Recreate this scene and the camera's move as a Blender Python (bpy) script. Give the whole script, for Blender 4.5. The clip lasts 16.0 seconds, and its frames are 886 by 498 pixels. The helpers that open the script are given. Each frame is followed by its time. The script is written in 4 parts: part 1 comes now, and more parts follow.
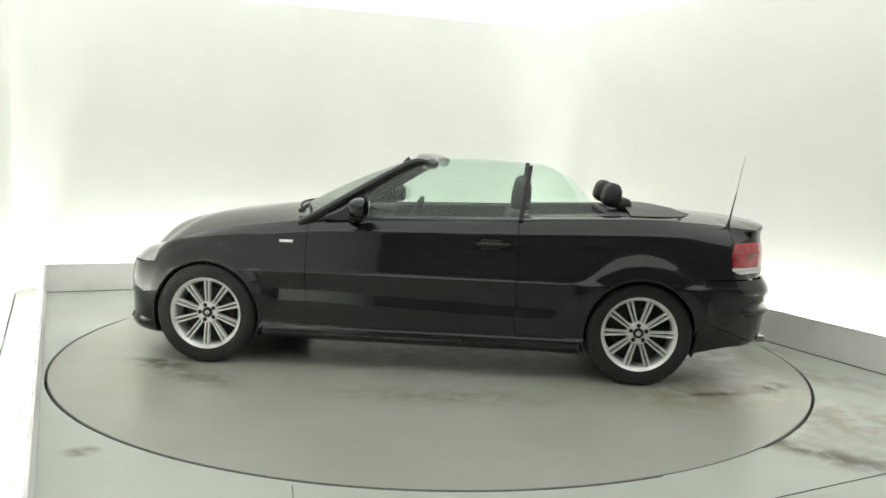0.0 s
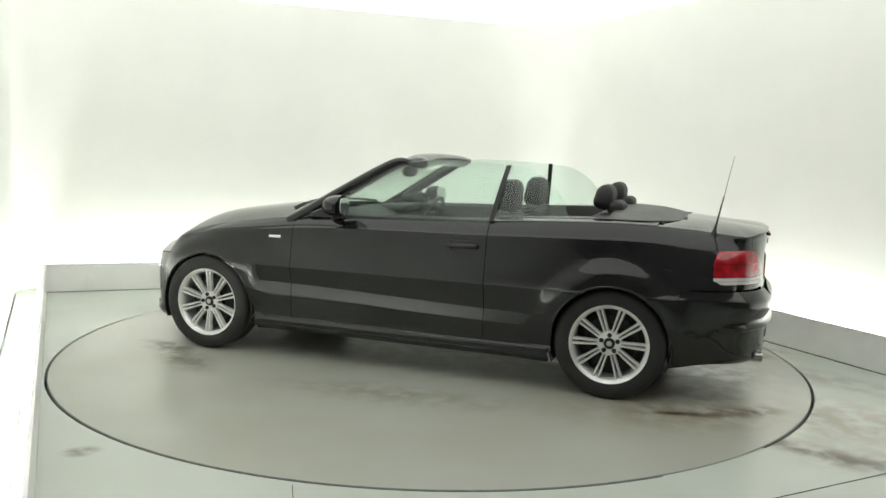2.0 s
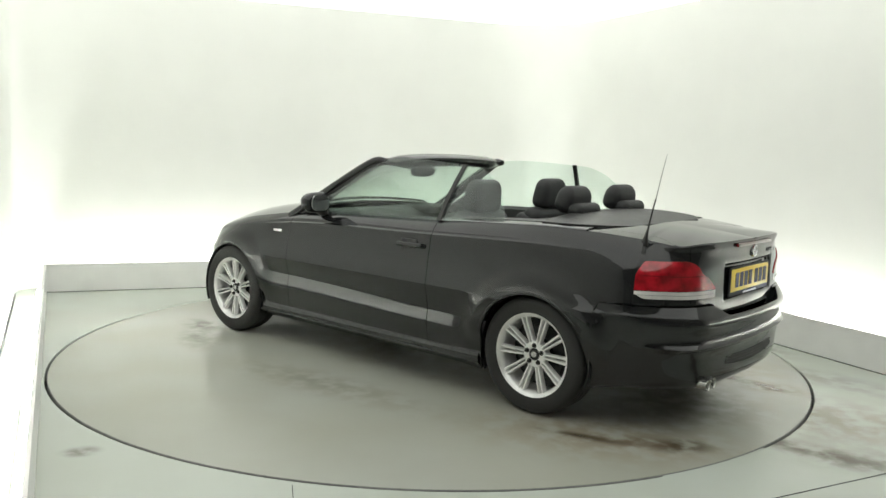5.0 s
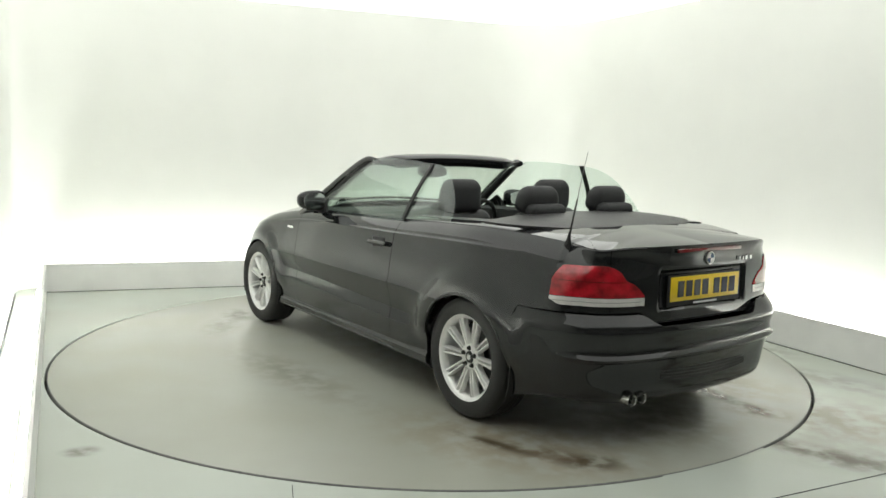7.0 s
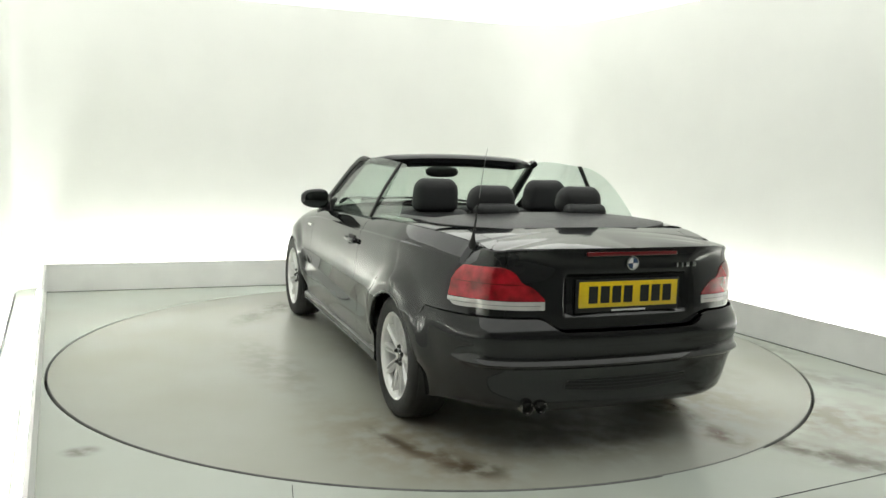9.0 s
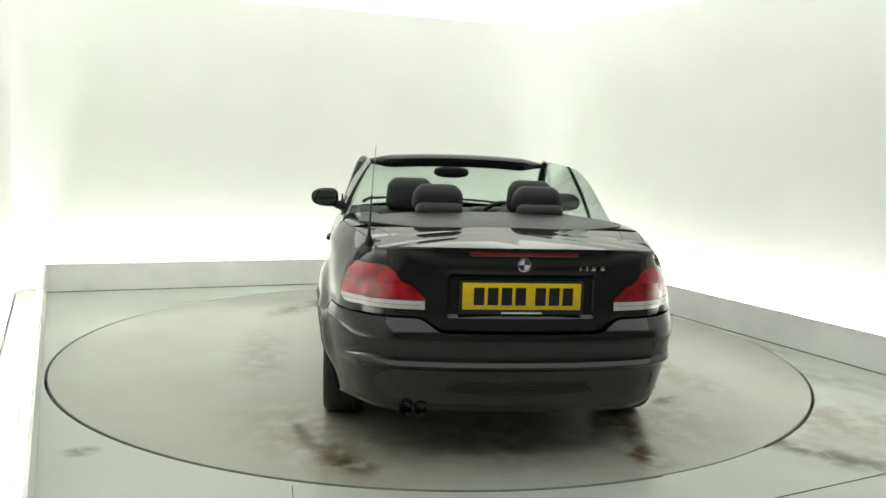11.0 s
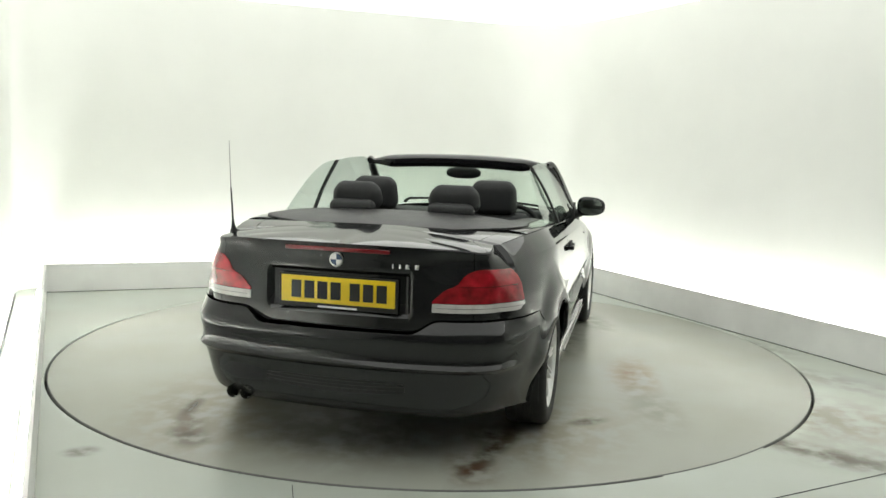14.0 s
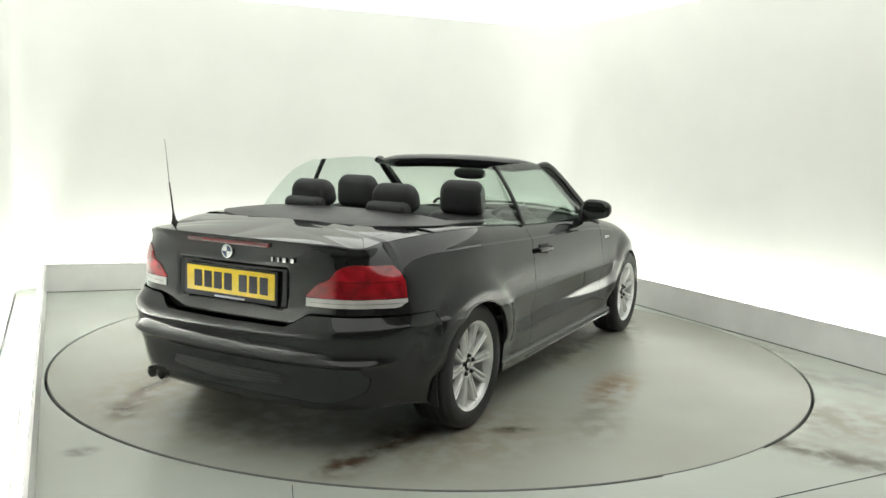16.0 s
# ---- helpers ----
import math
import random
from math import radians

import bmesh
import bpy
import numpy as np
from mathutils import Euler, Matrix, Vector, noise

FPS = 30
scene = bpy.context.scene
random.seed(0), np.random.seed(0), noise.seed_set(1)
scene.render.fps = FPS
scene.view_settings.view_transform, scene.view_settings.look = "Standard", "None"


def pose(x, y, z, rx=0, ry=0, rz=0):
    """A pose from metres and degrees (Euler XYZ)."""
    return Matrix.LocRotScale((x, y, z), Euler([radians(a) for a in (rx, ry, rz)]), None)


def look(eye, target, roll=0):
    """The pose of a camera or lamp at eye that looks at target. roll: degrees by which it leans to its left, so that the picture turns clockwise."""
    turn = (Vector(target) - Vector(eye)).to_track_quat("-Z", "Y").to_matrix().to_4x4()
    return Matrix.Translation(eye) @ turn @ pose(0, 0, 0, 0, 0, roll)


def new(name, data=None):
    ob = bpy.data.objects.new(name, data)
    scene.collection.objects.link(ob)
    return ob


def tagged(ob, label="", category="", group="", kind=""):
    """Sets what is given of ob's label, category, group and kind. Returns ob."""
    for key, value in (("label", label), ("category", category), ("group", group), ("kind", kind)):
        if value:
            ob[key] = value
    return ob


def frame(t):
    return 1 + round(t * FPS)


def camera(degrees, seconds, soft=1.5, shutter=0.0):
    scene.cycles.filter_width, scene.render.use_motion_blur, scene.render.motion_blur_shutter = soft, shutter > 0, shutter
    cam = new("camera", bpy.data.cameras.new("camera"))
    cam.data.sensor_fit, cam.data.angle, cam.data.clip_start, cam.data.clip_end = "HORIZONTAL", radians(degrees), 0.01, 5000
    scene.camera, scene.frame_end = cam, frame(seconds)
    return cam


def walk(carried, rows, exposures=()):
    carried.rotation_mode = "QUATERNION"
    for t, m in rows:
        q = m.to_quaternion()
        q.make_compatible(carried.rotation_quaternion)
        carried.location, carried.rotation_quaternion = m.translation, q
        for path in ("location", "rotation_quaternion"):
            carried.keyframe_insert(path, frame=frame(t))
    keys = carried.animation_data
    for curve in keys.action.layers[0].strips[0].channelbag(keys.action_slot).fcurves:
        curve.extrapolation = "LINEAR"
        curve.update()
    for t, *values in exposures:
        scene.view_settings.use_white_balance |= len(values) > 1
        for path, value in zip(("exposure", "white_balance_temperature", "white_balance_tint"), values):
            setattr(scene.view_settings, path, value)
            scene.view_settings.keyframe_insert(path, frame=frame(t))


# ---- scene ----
cam = camera(56.82, 16.0, soft=1.5)
EYE = (0.0, -5.5885, 1.3801)
AIM = (0.0618, -0.6264, 0.7695)
walk(cam, [(0, look(EYE, AIM, 1.765)), (16, look(EYE, AIM, 1.765))])

# ---- world: closed studio, only a faint grey outside ----
world = bpy.data.worlds.new("world")
world.use_nodes = True
world.node_tree.nodes["Background"].inputs[0].default_value = (0.5, 0.5, 0.5, 1)
world.node_tree.nodes["Background"].inputs[1].default_value = 0.05
scene.world = world
scene.view_settings.exposure = 0.0
CEILING_GLOW = 1.08
STRIP_GLOW = 52.0
BAY_HEIGHT = 2.72
LIGHT_TINT = (0.985, 1.0, 0.95, 1)

# turntable angle (degrees) through the clip; the car stands on it
TURN = [(0, 174.5), (1, 167.36), (2, 160.2), (3, 153.05), (4, 145.95), (5.2, 137.5), (6.5, 128.42), (7.5, 121.51), (8.5, 114.55),
        (9.2, 109.6), (10.2, 102.5), (11.5, 93.15), (12.5, 85.87), (13.5, 78.65), (14.5, 71.49), (15.5, 64.29), (16, 60.67)]
TABLE_R = 2.443
TABLE_X, TABLE_Y = 0.015, 0.032
CAR_DX, CAR_DY = 0.015, -0.144


# ---- materials ----
def mat(name, col, rough=0.5, metal=0.0, coat=0.0, vary=0.0, scale=8.0, bump=0.0, fine=220.0, spec=0.5, emit=0.0, trans=0.0, coat_rough=0.04):
    m = bpy.data.materials.new(name)
    m.use_nodes = True
    nt = m.node_tree
    b = nt.nodes["Principled BSDF"]
    b.inputs["Base Color"].default_value = (*col, 1)
    b.inputs["Roughness"].default_value = rough
    b.inputs["Metallic"].default_value = metal
    b.inputs["Coat Weight"].default_value = coat
    b.inputs["Coat Roughness"].default_value = coat_rough
    b.inputs["Coat IOR"].default_value = 1.52
    b.inputs["Specular IOR Level"].default_value = spec
    b.inputs["Transmission Weight"].default_value = trans
    if emit:
        b.inputs["Emission Color"].default_value = (*col, 1)
        b.inputs["Emission Strength"].default_value = emit
    if vary or bump:
        tc = nt.nodes.new("ShaderNodeTexCoord")
        n1 = nt.nodes.new("ShaderNodeTexNoise")
        n1.inputs["Scale"].default_value = scale
        n1.inputs["Detail"].default_value = 6
        n2 = nt.nodes.new("ShaderNodeTexNoise")
        n2.inputs["Scale"].default_value = fine
        n2.inputs["Detail"].default_value = 2
        for n in (n1, n2):
            nt.links.new(tc.outputs["Object"], n.inputs["Vector"])
        if vary:
            r = nt.nodes.new("ShaderNodeMapRange")
            r.inputs["From Min"].default_value, r.inputs["From Max"].default_value = 0.3, 0.7
            r.inputs["To Min"].default_value, r.inputs["To Max"].default_value = 1 - vary, 1 + vary
            nt.links.new(n1.outputs["Fac"], r.inputs["Value"])
            mul = nt.nodes.new("ShaderNodeVectorMath")
            mul.operation = "SCALE"
            mul.inputs[0].default_value = col
            nt.links.new(r.outputs["Result"], mul.inputs["Scale"])
            nt.links.new(mul.outputs["Vector"], b.inputs["Base Color"])
            r2 = nt.nodes.new("ShaderNodeMapRange")
            r2.inputs["To Min"].default_value, r2.inputs["To Max"].default_value = rough * (1 - vary), min(1, rough * (1 + vary))
            nt.links.new(n1.outputs["Fac"], r2.inputs["Value"])
            nt.links.new(r2.outputs["Result"], b.inputs["Roughness"])
        if bump:
            bp = nt.nodes.new("ShaderNodeBump")
            bp.inputs["Strength"].default_value = bump
            bp.inputs["Distance"].default_value = 0.002
            nt.links.new(n2.outputs["Fac"], bp.inputs["Height"])
            nt.links.new(bp.outputs["Normal"], b.inputs["Normal"])
    return m


def floor_mat(name, col, blobs, rough=0.26):
    """Grey floor paint: cloudy wear, fine grit, and stains or painted shade at given places (x, y, along x, along y,
    colour, strength, turn).
    """
    m = mat(name, col, rough)
    nt = m.node_tree
    b = nt.nodes["Principled BSDF"]
    tc = nt.nodes.new("ShaderNodeTexCoord")

    def noise_tex(scale, detail=5, dist=0.0):
        n = nt.nodes.new("ShaderNodeTexNoise")
        n.inputs["Scale"].default_value, n.inputs["Detail"].default_value, n.inputs["Distortion"].default_value = scale, detail, dist
        nt.links.new(tc.outputs["Object"], n.inputs["Vector"])
        return n.outputs["Fac"]

    def ramp(value, a, z, lo, hi):
        r = nt.nodes.new("ShaderNodeMapRange")
        r.interpolation_type = "SMOOTHSTEP"
        for k, v in zip(("From Min", "From Max", "To Min", "To Max"), (a, z, lo, hi)):
            r.inputs[k].default_value = v
        nt.links.new(value, r.inputs["Value"])
        return r.outputs["Result"]

    def times(a, c):
        n = nt.nodes.new("ShaderNodeMath")
        n.operation = "MULTIPLY"
        nt.links.new(a, n.inputs[0])
        nt.links.new(c, n.inputs[1])
        return n.outputs[0]

    def mix(fac, a, colour):
        n = nt.nodes.new("ShaderNodeMix")
        n.data_type = "RGBA"
        nt.links.new(fac, n.inputs["Factor"])
        if isinstance(a, tuple):
            n.inputs["A"].default_value = (*a, 1)
        else:
            nt.links.new(a, n.inputs["A"])
        n.inputs["B"].default_value = (*colour, 1)
        return n.outputs["Result"]

    big, mid = noise_tex(0.7, 2), noise_tex(2.2, 2)
    c = mix(ramp(big, 0.35, 0.7, 0.0, 0.75), col, tuple(v * f for v, f in zip(col, (0.86, 0.84, 0.78))))
    c = mix(ramp(mid, 0.3, 0.75, 0.0, 0.6), c, tuple(v * f for v, f in zip(col, (0.92, 0.90, 0.86))))
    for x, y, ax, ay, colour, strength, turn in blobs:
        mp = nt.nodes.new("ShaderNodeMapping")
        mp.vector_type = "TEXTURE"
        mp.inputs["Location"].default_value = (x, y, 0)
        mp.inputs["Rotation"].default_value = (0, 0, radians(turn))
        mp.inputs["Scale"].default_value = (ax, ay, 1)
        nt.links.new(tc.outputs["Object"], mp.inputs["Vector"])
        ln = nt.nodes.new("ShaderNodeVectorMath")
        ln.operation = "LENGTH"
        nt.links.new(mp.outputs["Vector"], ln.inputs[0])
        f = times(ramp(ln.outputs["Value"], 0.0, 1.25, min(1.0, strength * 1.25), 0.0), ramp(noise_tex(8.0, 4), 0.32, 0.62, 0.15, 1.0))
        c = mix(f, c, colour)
    nt.links.new(c, b.inputs["Base Color"])
    b.inputs["Roughness"].default_value = rough
    return m


def glow_mat(name, col, strength):
    m = bpy.data.materials.new(name)
    m.use_nodes = True
    b = m.node_tree.nodes["Principled BSDF"]
    b.inputs["Base Color"].default_value = (0.8, 0.8, 0.8, 1)
    b.inputs["Emission Color"].default_value = col
    b.inputs["Emission Strength"].default_value = strength
    return m


def glass_mat(name, tint):
    m = bpy.data.materials.new(name)
    m.use_nodes = True
    nt = m.node_tree
    nt.nodes.remove(nt.nodes["Principled BSDF"])
    out = nt.nodes["Material Output"]
    tr = nt.nodes.new("ShaderNodeBsdfTransparent")
    tr.inputs[0].default_value = (*tint, 1)
    gl = nt.nodes.new("ShaderNodeBsdfGlossy")
    gl.inputs["Roughness"].default_value = 0.02
    lw = nt.nodes.new("ShaderNodeLayerWeight")
    lw.inputs["Blend"].default_value = 0.5
    pw = nt.nodes.new("ShaderNodeMath")
    pw.operation = "POWER"
    pw.inputs[1].default_value = 4.0
    fr = nt.nodes.new("ShaderNodeMath")
    fr.operation = "MULTIPLY_ADD"
    fr.inputs[1].default_value, fr.inputs[2].default_value = 0.75, 0.035
    nt.links.new(lw.outputs["Facing"], pw.inputs[0])
    nt.links.new(pw.outputs[0], fr.inputs[0])
    mx = nt.nodes.new("ShaderNodeMixShader")
    nt.links.new(fr.outputs[0], mx.inputs[0])
    nt.links.new(tr.outputs[0], mx.inputs[1])
    nt.links.new(gl.outputs[0], mx.inputs[2])
    nt.links.new(mx.outputs[0], out.inputs["Surface"])
    return m


WALL = mat("white_wall_paint", (0.82, 0.83, 0.79), 0.6, vary=0.03, scale=1.2, bump=0.15)
BOARD = mat("white_board", (0.84, 0.84, 0.82), 0.5, vary=0.06, scale=3, bump=0.1)
SEAM = mat("dark_joint", (0.02, 0.02, 0.02), 0.8)
CONCRETE = mat("unseen_hall_grey", (0.74, 0.74, 0.70), 0.8, vary=0.15, scale=2, bump=0.4)
CEIL_GLOW = glow_mat("luminous_ceiling", LIGHT_TINT, CEILING_GLOW)
STRIP = glow_mat("light_strip", LIGHT_TINT, STRIP_GLOW)
DIRT, RUST = (0.075, 0.058, 0.036), (0.26, 0.17, 0.105)
FLOOR = floor_mat("grey_floor_paint", (0.505, 0.545, 0.50), [
    (1.86, -1.86, 0.42, 0.13, DIRT, 0.9, -40), (1.66, -1.70, 0.16, 0.08, DIRT, 0.8, -45), (2.15, -2.0, 0.5, 0.2, DIRT, 0.5, -10), (-1.53, -2.09, 0.09, 0.07, DIRT, 0.75, 20),
    (2.15, -1.35, 0.95, 0.55, (0.22, 0.20, 0.15), 0.65, -35), (2.55, -0.6, 0.7, 0.25, (0.2, 0.2, 0.17), 0.4, -50), (2.35, 0.35, 0.5, 0.2, (0.16, 0.16, 0.14), 0.5, -62)])
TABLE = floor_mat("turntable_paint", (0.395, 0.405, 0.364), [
    # first entry paints the car's shade as a footprint-sized darker ellipse; stains follow
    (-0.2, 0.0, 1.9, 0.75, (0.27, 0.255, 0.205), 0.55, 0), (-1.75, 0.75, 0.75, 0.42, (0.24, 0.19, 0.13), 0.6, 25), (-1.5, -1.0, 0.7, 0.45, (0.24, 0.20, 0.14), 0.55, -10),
    (-2.0, 0.68, 0.36, 0.10, (0.15, 0.11, 0.075), 0.75, 30), (-2.13, 0.61, 0.17, 0.10, DIRT, 0.8, 60), (-1.72, 0.83, 0.26, 0.05, DIRT, 0.8, 15),
    (-1.80, -0.79, 0.50, 0.075, DIRT, 0.95, -9), (-2.08, -0.74, 0.22, 0.13, (0.10, 0.055, 0.035), 0.95, 20), (-1.62, -0.74, 0.2, 0.16, DIRT, 0.7, 0),
    (-1.27, -1.18, 0.13, 0.06, DIRT, 0.8, -50), (-0.27, -1.38, 0.50, 0.17, RUST, 0.85, 5), (-0.9, -1.5, 0.5, 0.2, DIRT, 0.25, 12),
    (1.30, 1.02, 0.42, 0.16, DIRT, 0.5, -32), (1.62, 0.78, 0.26, 0.14, DIRT, 0.7, -10), (1.35, -1.0, 0.5, 0.16, DIRT, 0.45, 20), (1.66, -0.85, 0.25, 0.12, DIRT, 0.6, 0),
    (-0.2, 1.15, 0.9, 0.22, DIRT, 0.25, 5), (0.5, -0.85, 0.7, 0.2, DIRT, 0.45, 0), (-1.85, -0.1, 0.5, 0.6, (0.16, 0.14, 0.11), 0.5, 0)])
PAINT = mat("black_car_paint", (0.0130, 0.0135, 0.0145), 0.6, coat=1.0, vary=0.1, scale=3, coat_rough=0.05, spec=0.0)
PLASTIC = mat("black_plastic", (0.012, 0.012, 0.012), 0.5, vary=0.2, scale=30, bump=0.3, fine=600)
GREY = mat("grey_plastic", (0.16, 0.16, 0.155), 0.5, vary=0.2, scale=30, bump=0.2, fine=500)
RUBBER = mat("tyre_rubber", (0.014, 0.014, 0.0135), 0.65, vary=0.25, scale=20, bump=0.4, fine=300)
SEAL = mat("rubber_seal", (0.012, 0.012, 0.012), 0.55)
CLOTH = mat("dark_seat_leather", (0.012, 0.013, 0.014), 0.62, vary=0.2, scale=25, bump=0.5, fine=350)
TRIM = mat("dark_cabin_trim", (0.028, 0.028, 0.029), 0.6, vary=0.2, scale=20, bump=0.4, fine=400)
HOODLID = mat("satin_black_lid", (0.014, 0.014, 0.014), 0.42, vary=0.15, scale=12, bump=0.25, fine=500)
ALLOY = mat("silver_alloy", (0.80, 0.80, 0.79), 0.3, metal=0.4, vary=0.08, scale=15, coat=0.5)
DARKMETAL = mat("brake_dust_metal", (0.05, 0.05, 0.05), 0.5, metal=0.7, vary=0.3, scale=30)
TIP = mat("smoked_steel", (0.42, 0.42, 0.40), 0.25, metal=1.0, vary=0.3, scale=40)
CHROME = mat("chrome", (0.75, 0.75, 0.76), 0.12, metal=1.0)
REDLENS = mat("red_lens", (0.34, 0.006, 0.014), 0.14, coat=1.0, vary=0.5, scale=18)
REDDARK = mat("dark_red_lens", (0.13, 0.004, 0.006), 0.2, coat=1.0)
CLEARLENS = mat("clear_lens", (0.66, 0.64, 0.62), 0.12, coat=1.0, vary=0.12, scale=14)
LAMPGLASS = mat("headlamp_lens", (0.22, 0.23, 0.24), 0.1, coat=1.0, vary=0.2, scale=20)
YELLOW = mat("yellow_plate", (0.86, 0.60, 0.015), 0.35, coat=0.4, vary=0.05, scale=30)
INK = mat("plate_ink", (0.01, 0.01, 0.01), 0.5)
BLUE = mat("emblem_blue", (0.04, 0.075, 0.15), 0.25, coat=0.8)
WHITE = mat("emblem_white", (0.75, 0.75, 0.75), 0.3)
GLASS = glass_mat("tinted_glass", (0.90, 0.95, 0.925))
SCREEN = glass_mat("windscreen_glass", (0.88, 0.94, 0.90))
MIRROR = mat("mirror_glass", (0.5, 0.51, 0.51), 0.02, metal=1.0)


# ---- mesh helpers ----
def mesh_of(name, verts, faces, material, sharp=35):
    me = bpy.data.meshes.new(name)
    me.from_pydata([tuple(v) for v in verts], [], faces)
    me.validate()
    bm = bmesh.new()
    bm.from_mesh(me)
    bmesh.ops.remove_doubles(bm, verts=bm.verts, dist=0.0002)
    bmesh.ops.dissolve_degenerate(bm, edges=bm.edges, dist=0.0002)
    bm.to_mesh(me)
    bm.free()
    me.polygons.foreach_set("use_smooth", [True] * len(me.polygons))
    me.set_sharp_from_angle(angle=radians(sharp))
    me.materials.append(material)
    return me


def part(name, data, material, parent, label="", m=None, sharp=35):
    """Links verts and faces (or a bmesh, or a ready mesh) as one mesh object under a thing."""
    if isinstance(data, tuple):
        me = mesh_of(name, data[0], data[1], material, sharp)
    elif isinstance(data, bmesh.types.BMesh):
        me = bpy.data.meshes.new(name)
        data.to_mesh(me)
        data.free()
        me.polygons.foreach_set("use_smooth", [True] * len(me.polygons))
        me.set_sharp_from_angle(angle=radians(sharp))
        me.materials.append(material)
    else:
        me = data
    ob = new(name, me)
    ob.parent = parent
    if m is not None:
        ob.matrix_basis = m
    if label:
        tagged(ob, label)
    return ob


def box(cx, cy, cz, sx, sy, sz, bevel=0.01, seg=3, m=None):
    bm = bmesh.new()
    bmesh.ops.create_cube(bm, size=1)
    bmesh.ops.scale(bm, vec=(sx, sy, sz), verts=bm.verts)
    if bevel:
        bmesh.ops.bevel(bm, geom=bm.edges[:], offset=min(bevel, 0.45 * min(sx, sy, sz)), segments=seg, profile=0.5, affect="EDGES")
    if m is not None:
        bmesh.ops.transform(bm, matrix=m, verts=bm.verts)
    bmesh.ops.translate(bm, vec=(cx, cy, cz), verts=bm.verts)
    return bm


def join(*bms):
    out = bms[0]
    for b in bms[1:]:
        me = bpy.data.meshes.new("joined")
        b.to_mesh(me)
        out.from_mesh(me)
        b.free()
        bpy.data.meshes.remove(me)
    return out


def lathe(profile, seg=64, axis="y"):
    """Turn a closed or open profile of (radius, along) about the axis."""
    verts, faces, n = [], [], len(profile)
    for i in range(seg):
        a = 2 * math.pi * i / seg
        for r, h in profile:
            verts.append((r * math.cos(a), h, r * math.sin(a)) if axis == "y" else (h, r * math.cos(a), r * math.sin(a)) if axis == "x" else (r * math.cos(a), r * math.sin(a), h))
    for i in range(seg):
        for j in range(n - 1):
            a, b = i * n + j, ((i + 1) % seg) * n + j
            faces.append((a, b, b + 1, a + 1))
    return verts, faces


def tube(points, radius, seg=10):
    """A rod along points; radius one number or one each."""
    pts = [Vector(p) for p in points]
    verts, faces = [], []
    for i, p in enumerate(pts):
        d = (pts[min(i + 1, len(pts) - 1)] - pts[max(i - 1, 0)]).normalized()
        s = d.orthogonal().normalized() if i == 0 else (side - d * side.dot(d)).normalized()
        side = s
        t = d.cross(s)
        r = radius[i] if isinstance(radius, (list, tuple)) else radius
        for k in range(seg):
            a = 2 * math.pi * k / seg
            verts.append(p + r * (math.cos(a) * s + math.sin(a) * t))
    n = len(pts)
    for i in range(n - 1):
        for k in range(seg):
            faces.append((i * seg + k, i * seg + (k + 1) % seg, (i + 1) * seg + (k + 1) % seg, (i + 1) * seg + k))
    faces += [tuple(range(seg))[::-1], tuple((n - 1) * seg + k for k in range(seg))]
    return verts, faces


def grid(rows, thick=0.0):
    """A sheet through rows of points; with a thickness, closed at its back and rim."""
    h, w = len(rows), len(rows[0])
    verts = [Vector(p) for r in rows for p in r]
    faces = [(i * w + j, i * w + j + 1, (i + 1) * w + j + 1, (i + 1) * w + j) for i in range(h - 1) for j in range(w - 1)]
    if thick:
        nor = [Vector((0, 0, 0)) for _ in verts]
        for f in faces:
            n = (verts[f[2]] - verts[f[0]]).cross(verts[f[3]] - verts[f[1]])
            for k in f:
                nor[k] += n
        base = len(verts)
        verts += [v - (n.normalized() if n.length else n) * thick for v, n in zip(verts, nor)]
        faces += [tuple(k + base for k in f[::-1]) for f in faces]
        rim = [j for j in range(w)] + [i * w + w - 1 for i in range(1, h)] + [(h - 1) * w + j for j in range(w - 2, -1, -1)] + [i * w for i in range(h - 2, 0, -1)]
        for a, b in zip(rim, rim[1:] + rim[:1]):
            faces.append((a, a + base, b + base, b))
    return verts, faces


def extrude_outline(outline, a, b, axis="y"):
    """A closed outline of (p, q) pairs pulled from a to b along the axis; ends capped."""
    def at(p, q, h):
        return (p, h, q) if axis == "y" else (h, p, q) if axis == "x" else (p, q, h)
    n = len(outline)
    verts = [at(p, q, a) for p, q in outline] + [at(p, q, b) for p, q in outline]
    faces = [(i, (i + 1) % n, n + (i + 1) % n, n + i) for i in range(n)]
    faces += [tuple(range(n))[::-1], tuple(range(n, 2 * n))]
    return verts, faces


def curve(keys, x):
    """Smooth value between sorted (x, value) keys, without overshoot."""
    n = len(keys)
    if x <= keys[0][0]:
        return keys[0][1]
    if x >= keys[-1][0]:
        return keys[-1][1]
    k = 0
    while x > keys[k + 1][0]:
        k += 1

    def rise(i):
        return (keys[i + 1][1] - keys[i][1]) / (keys[i + 1][0] - keys[i][0])

    def slope(i):
        if i == 0:
            return rise(0)
        if i == n - 1:
            return rise(n - 2)
        a, b = rise(i - 1), rise(i)
        return 2 * a * b / (a + b) if a * b > 0 else 0.0
    (x0, v0), (x1, v1) = keys[k], keys[k + 1]
    h, m0, m1 = x1 - x0, slope(k), slope(k + 1)
    f = (x - x0) / h
    return v0 * (1 + 2 * f) * (1 - f) ** 2 + v1 * f * f * (3 - 2 * f) + h * f * (1 - f) * (m0 * (1 - f) - m1 * f)


def step(a, b, x):
    f = min(1.0, max(0.0, (x - a) / (b - a)))
    return f * f * (3 - 2 * f)


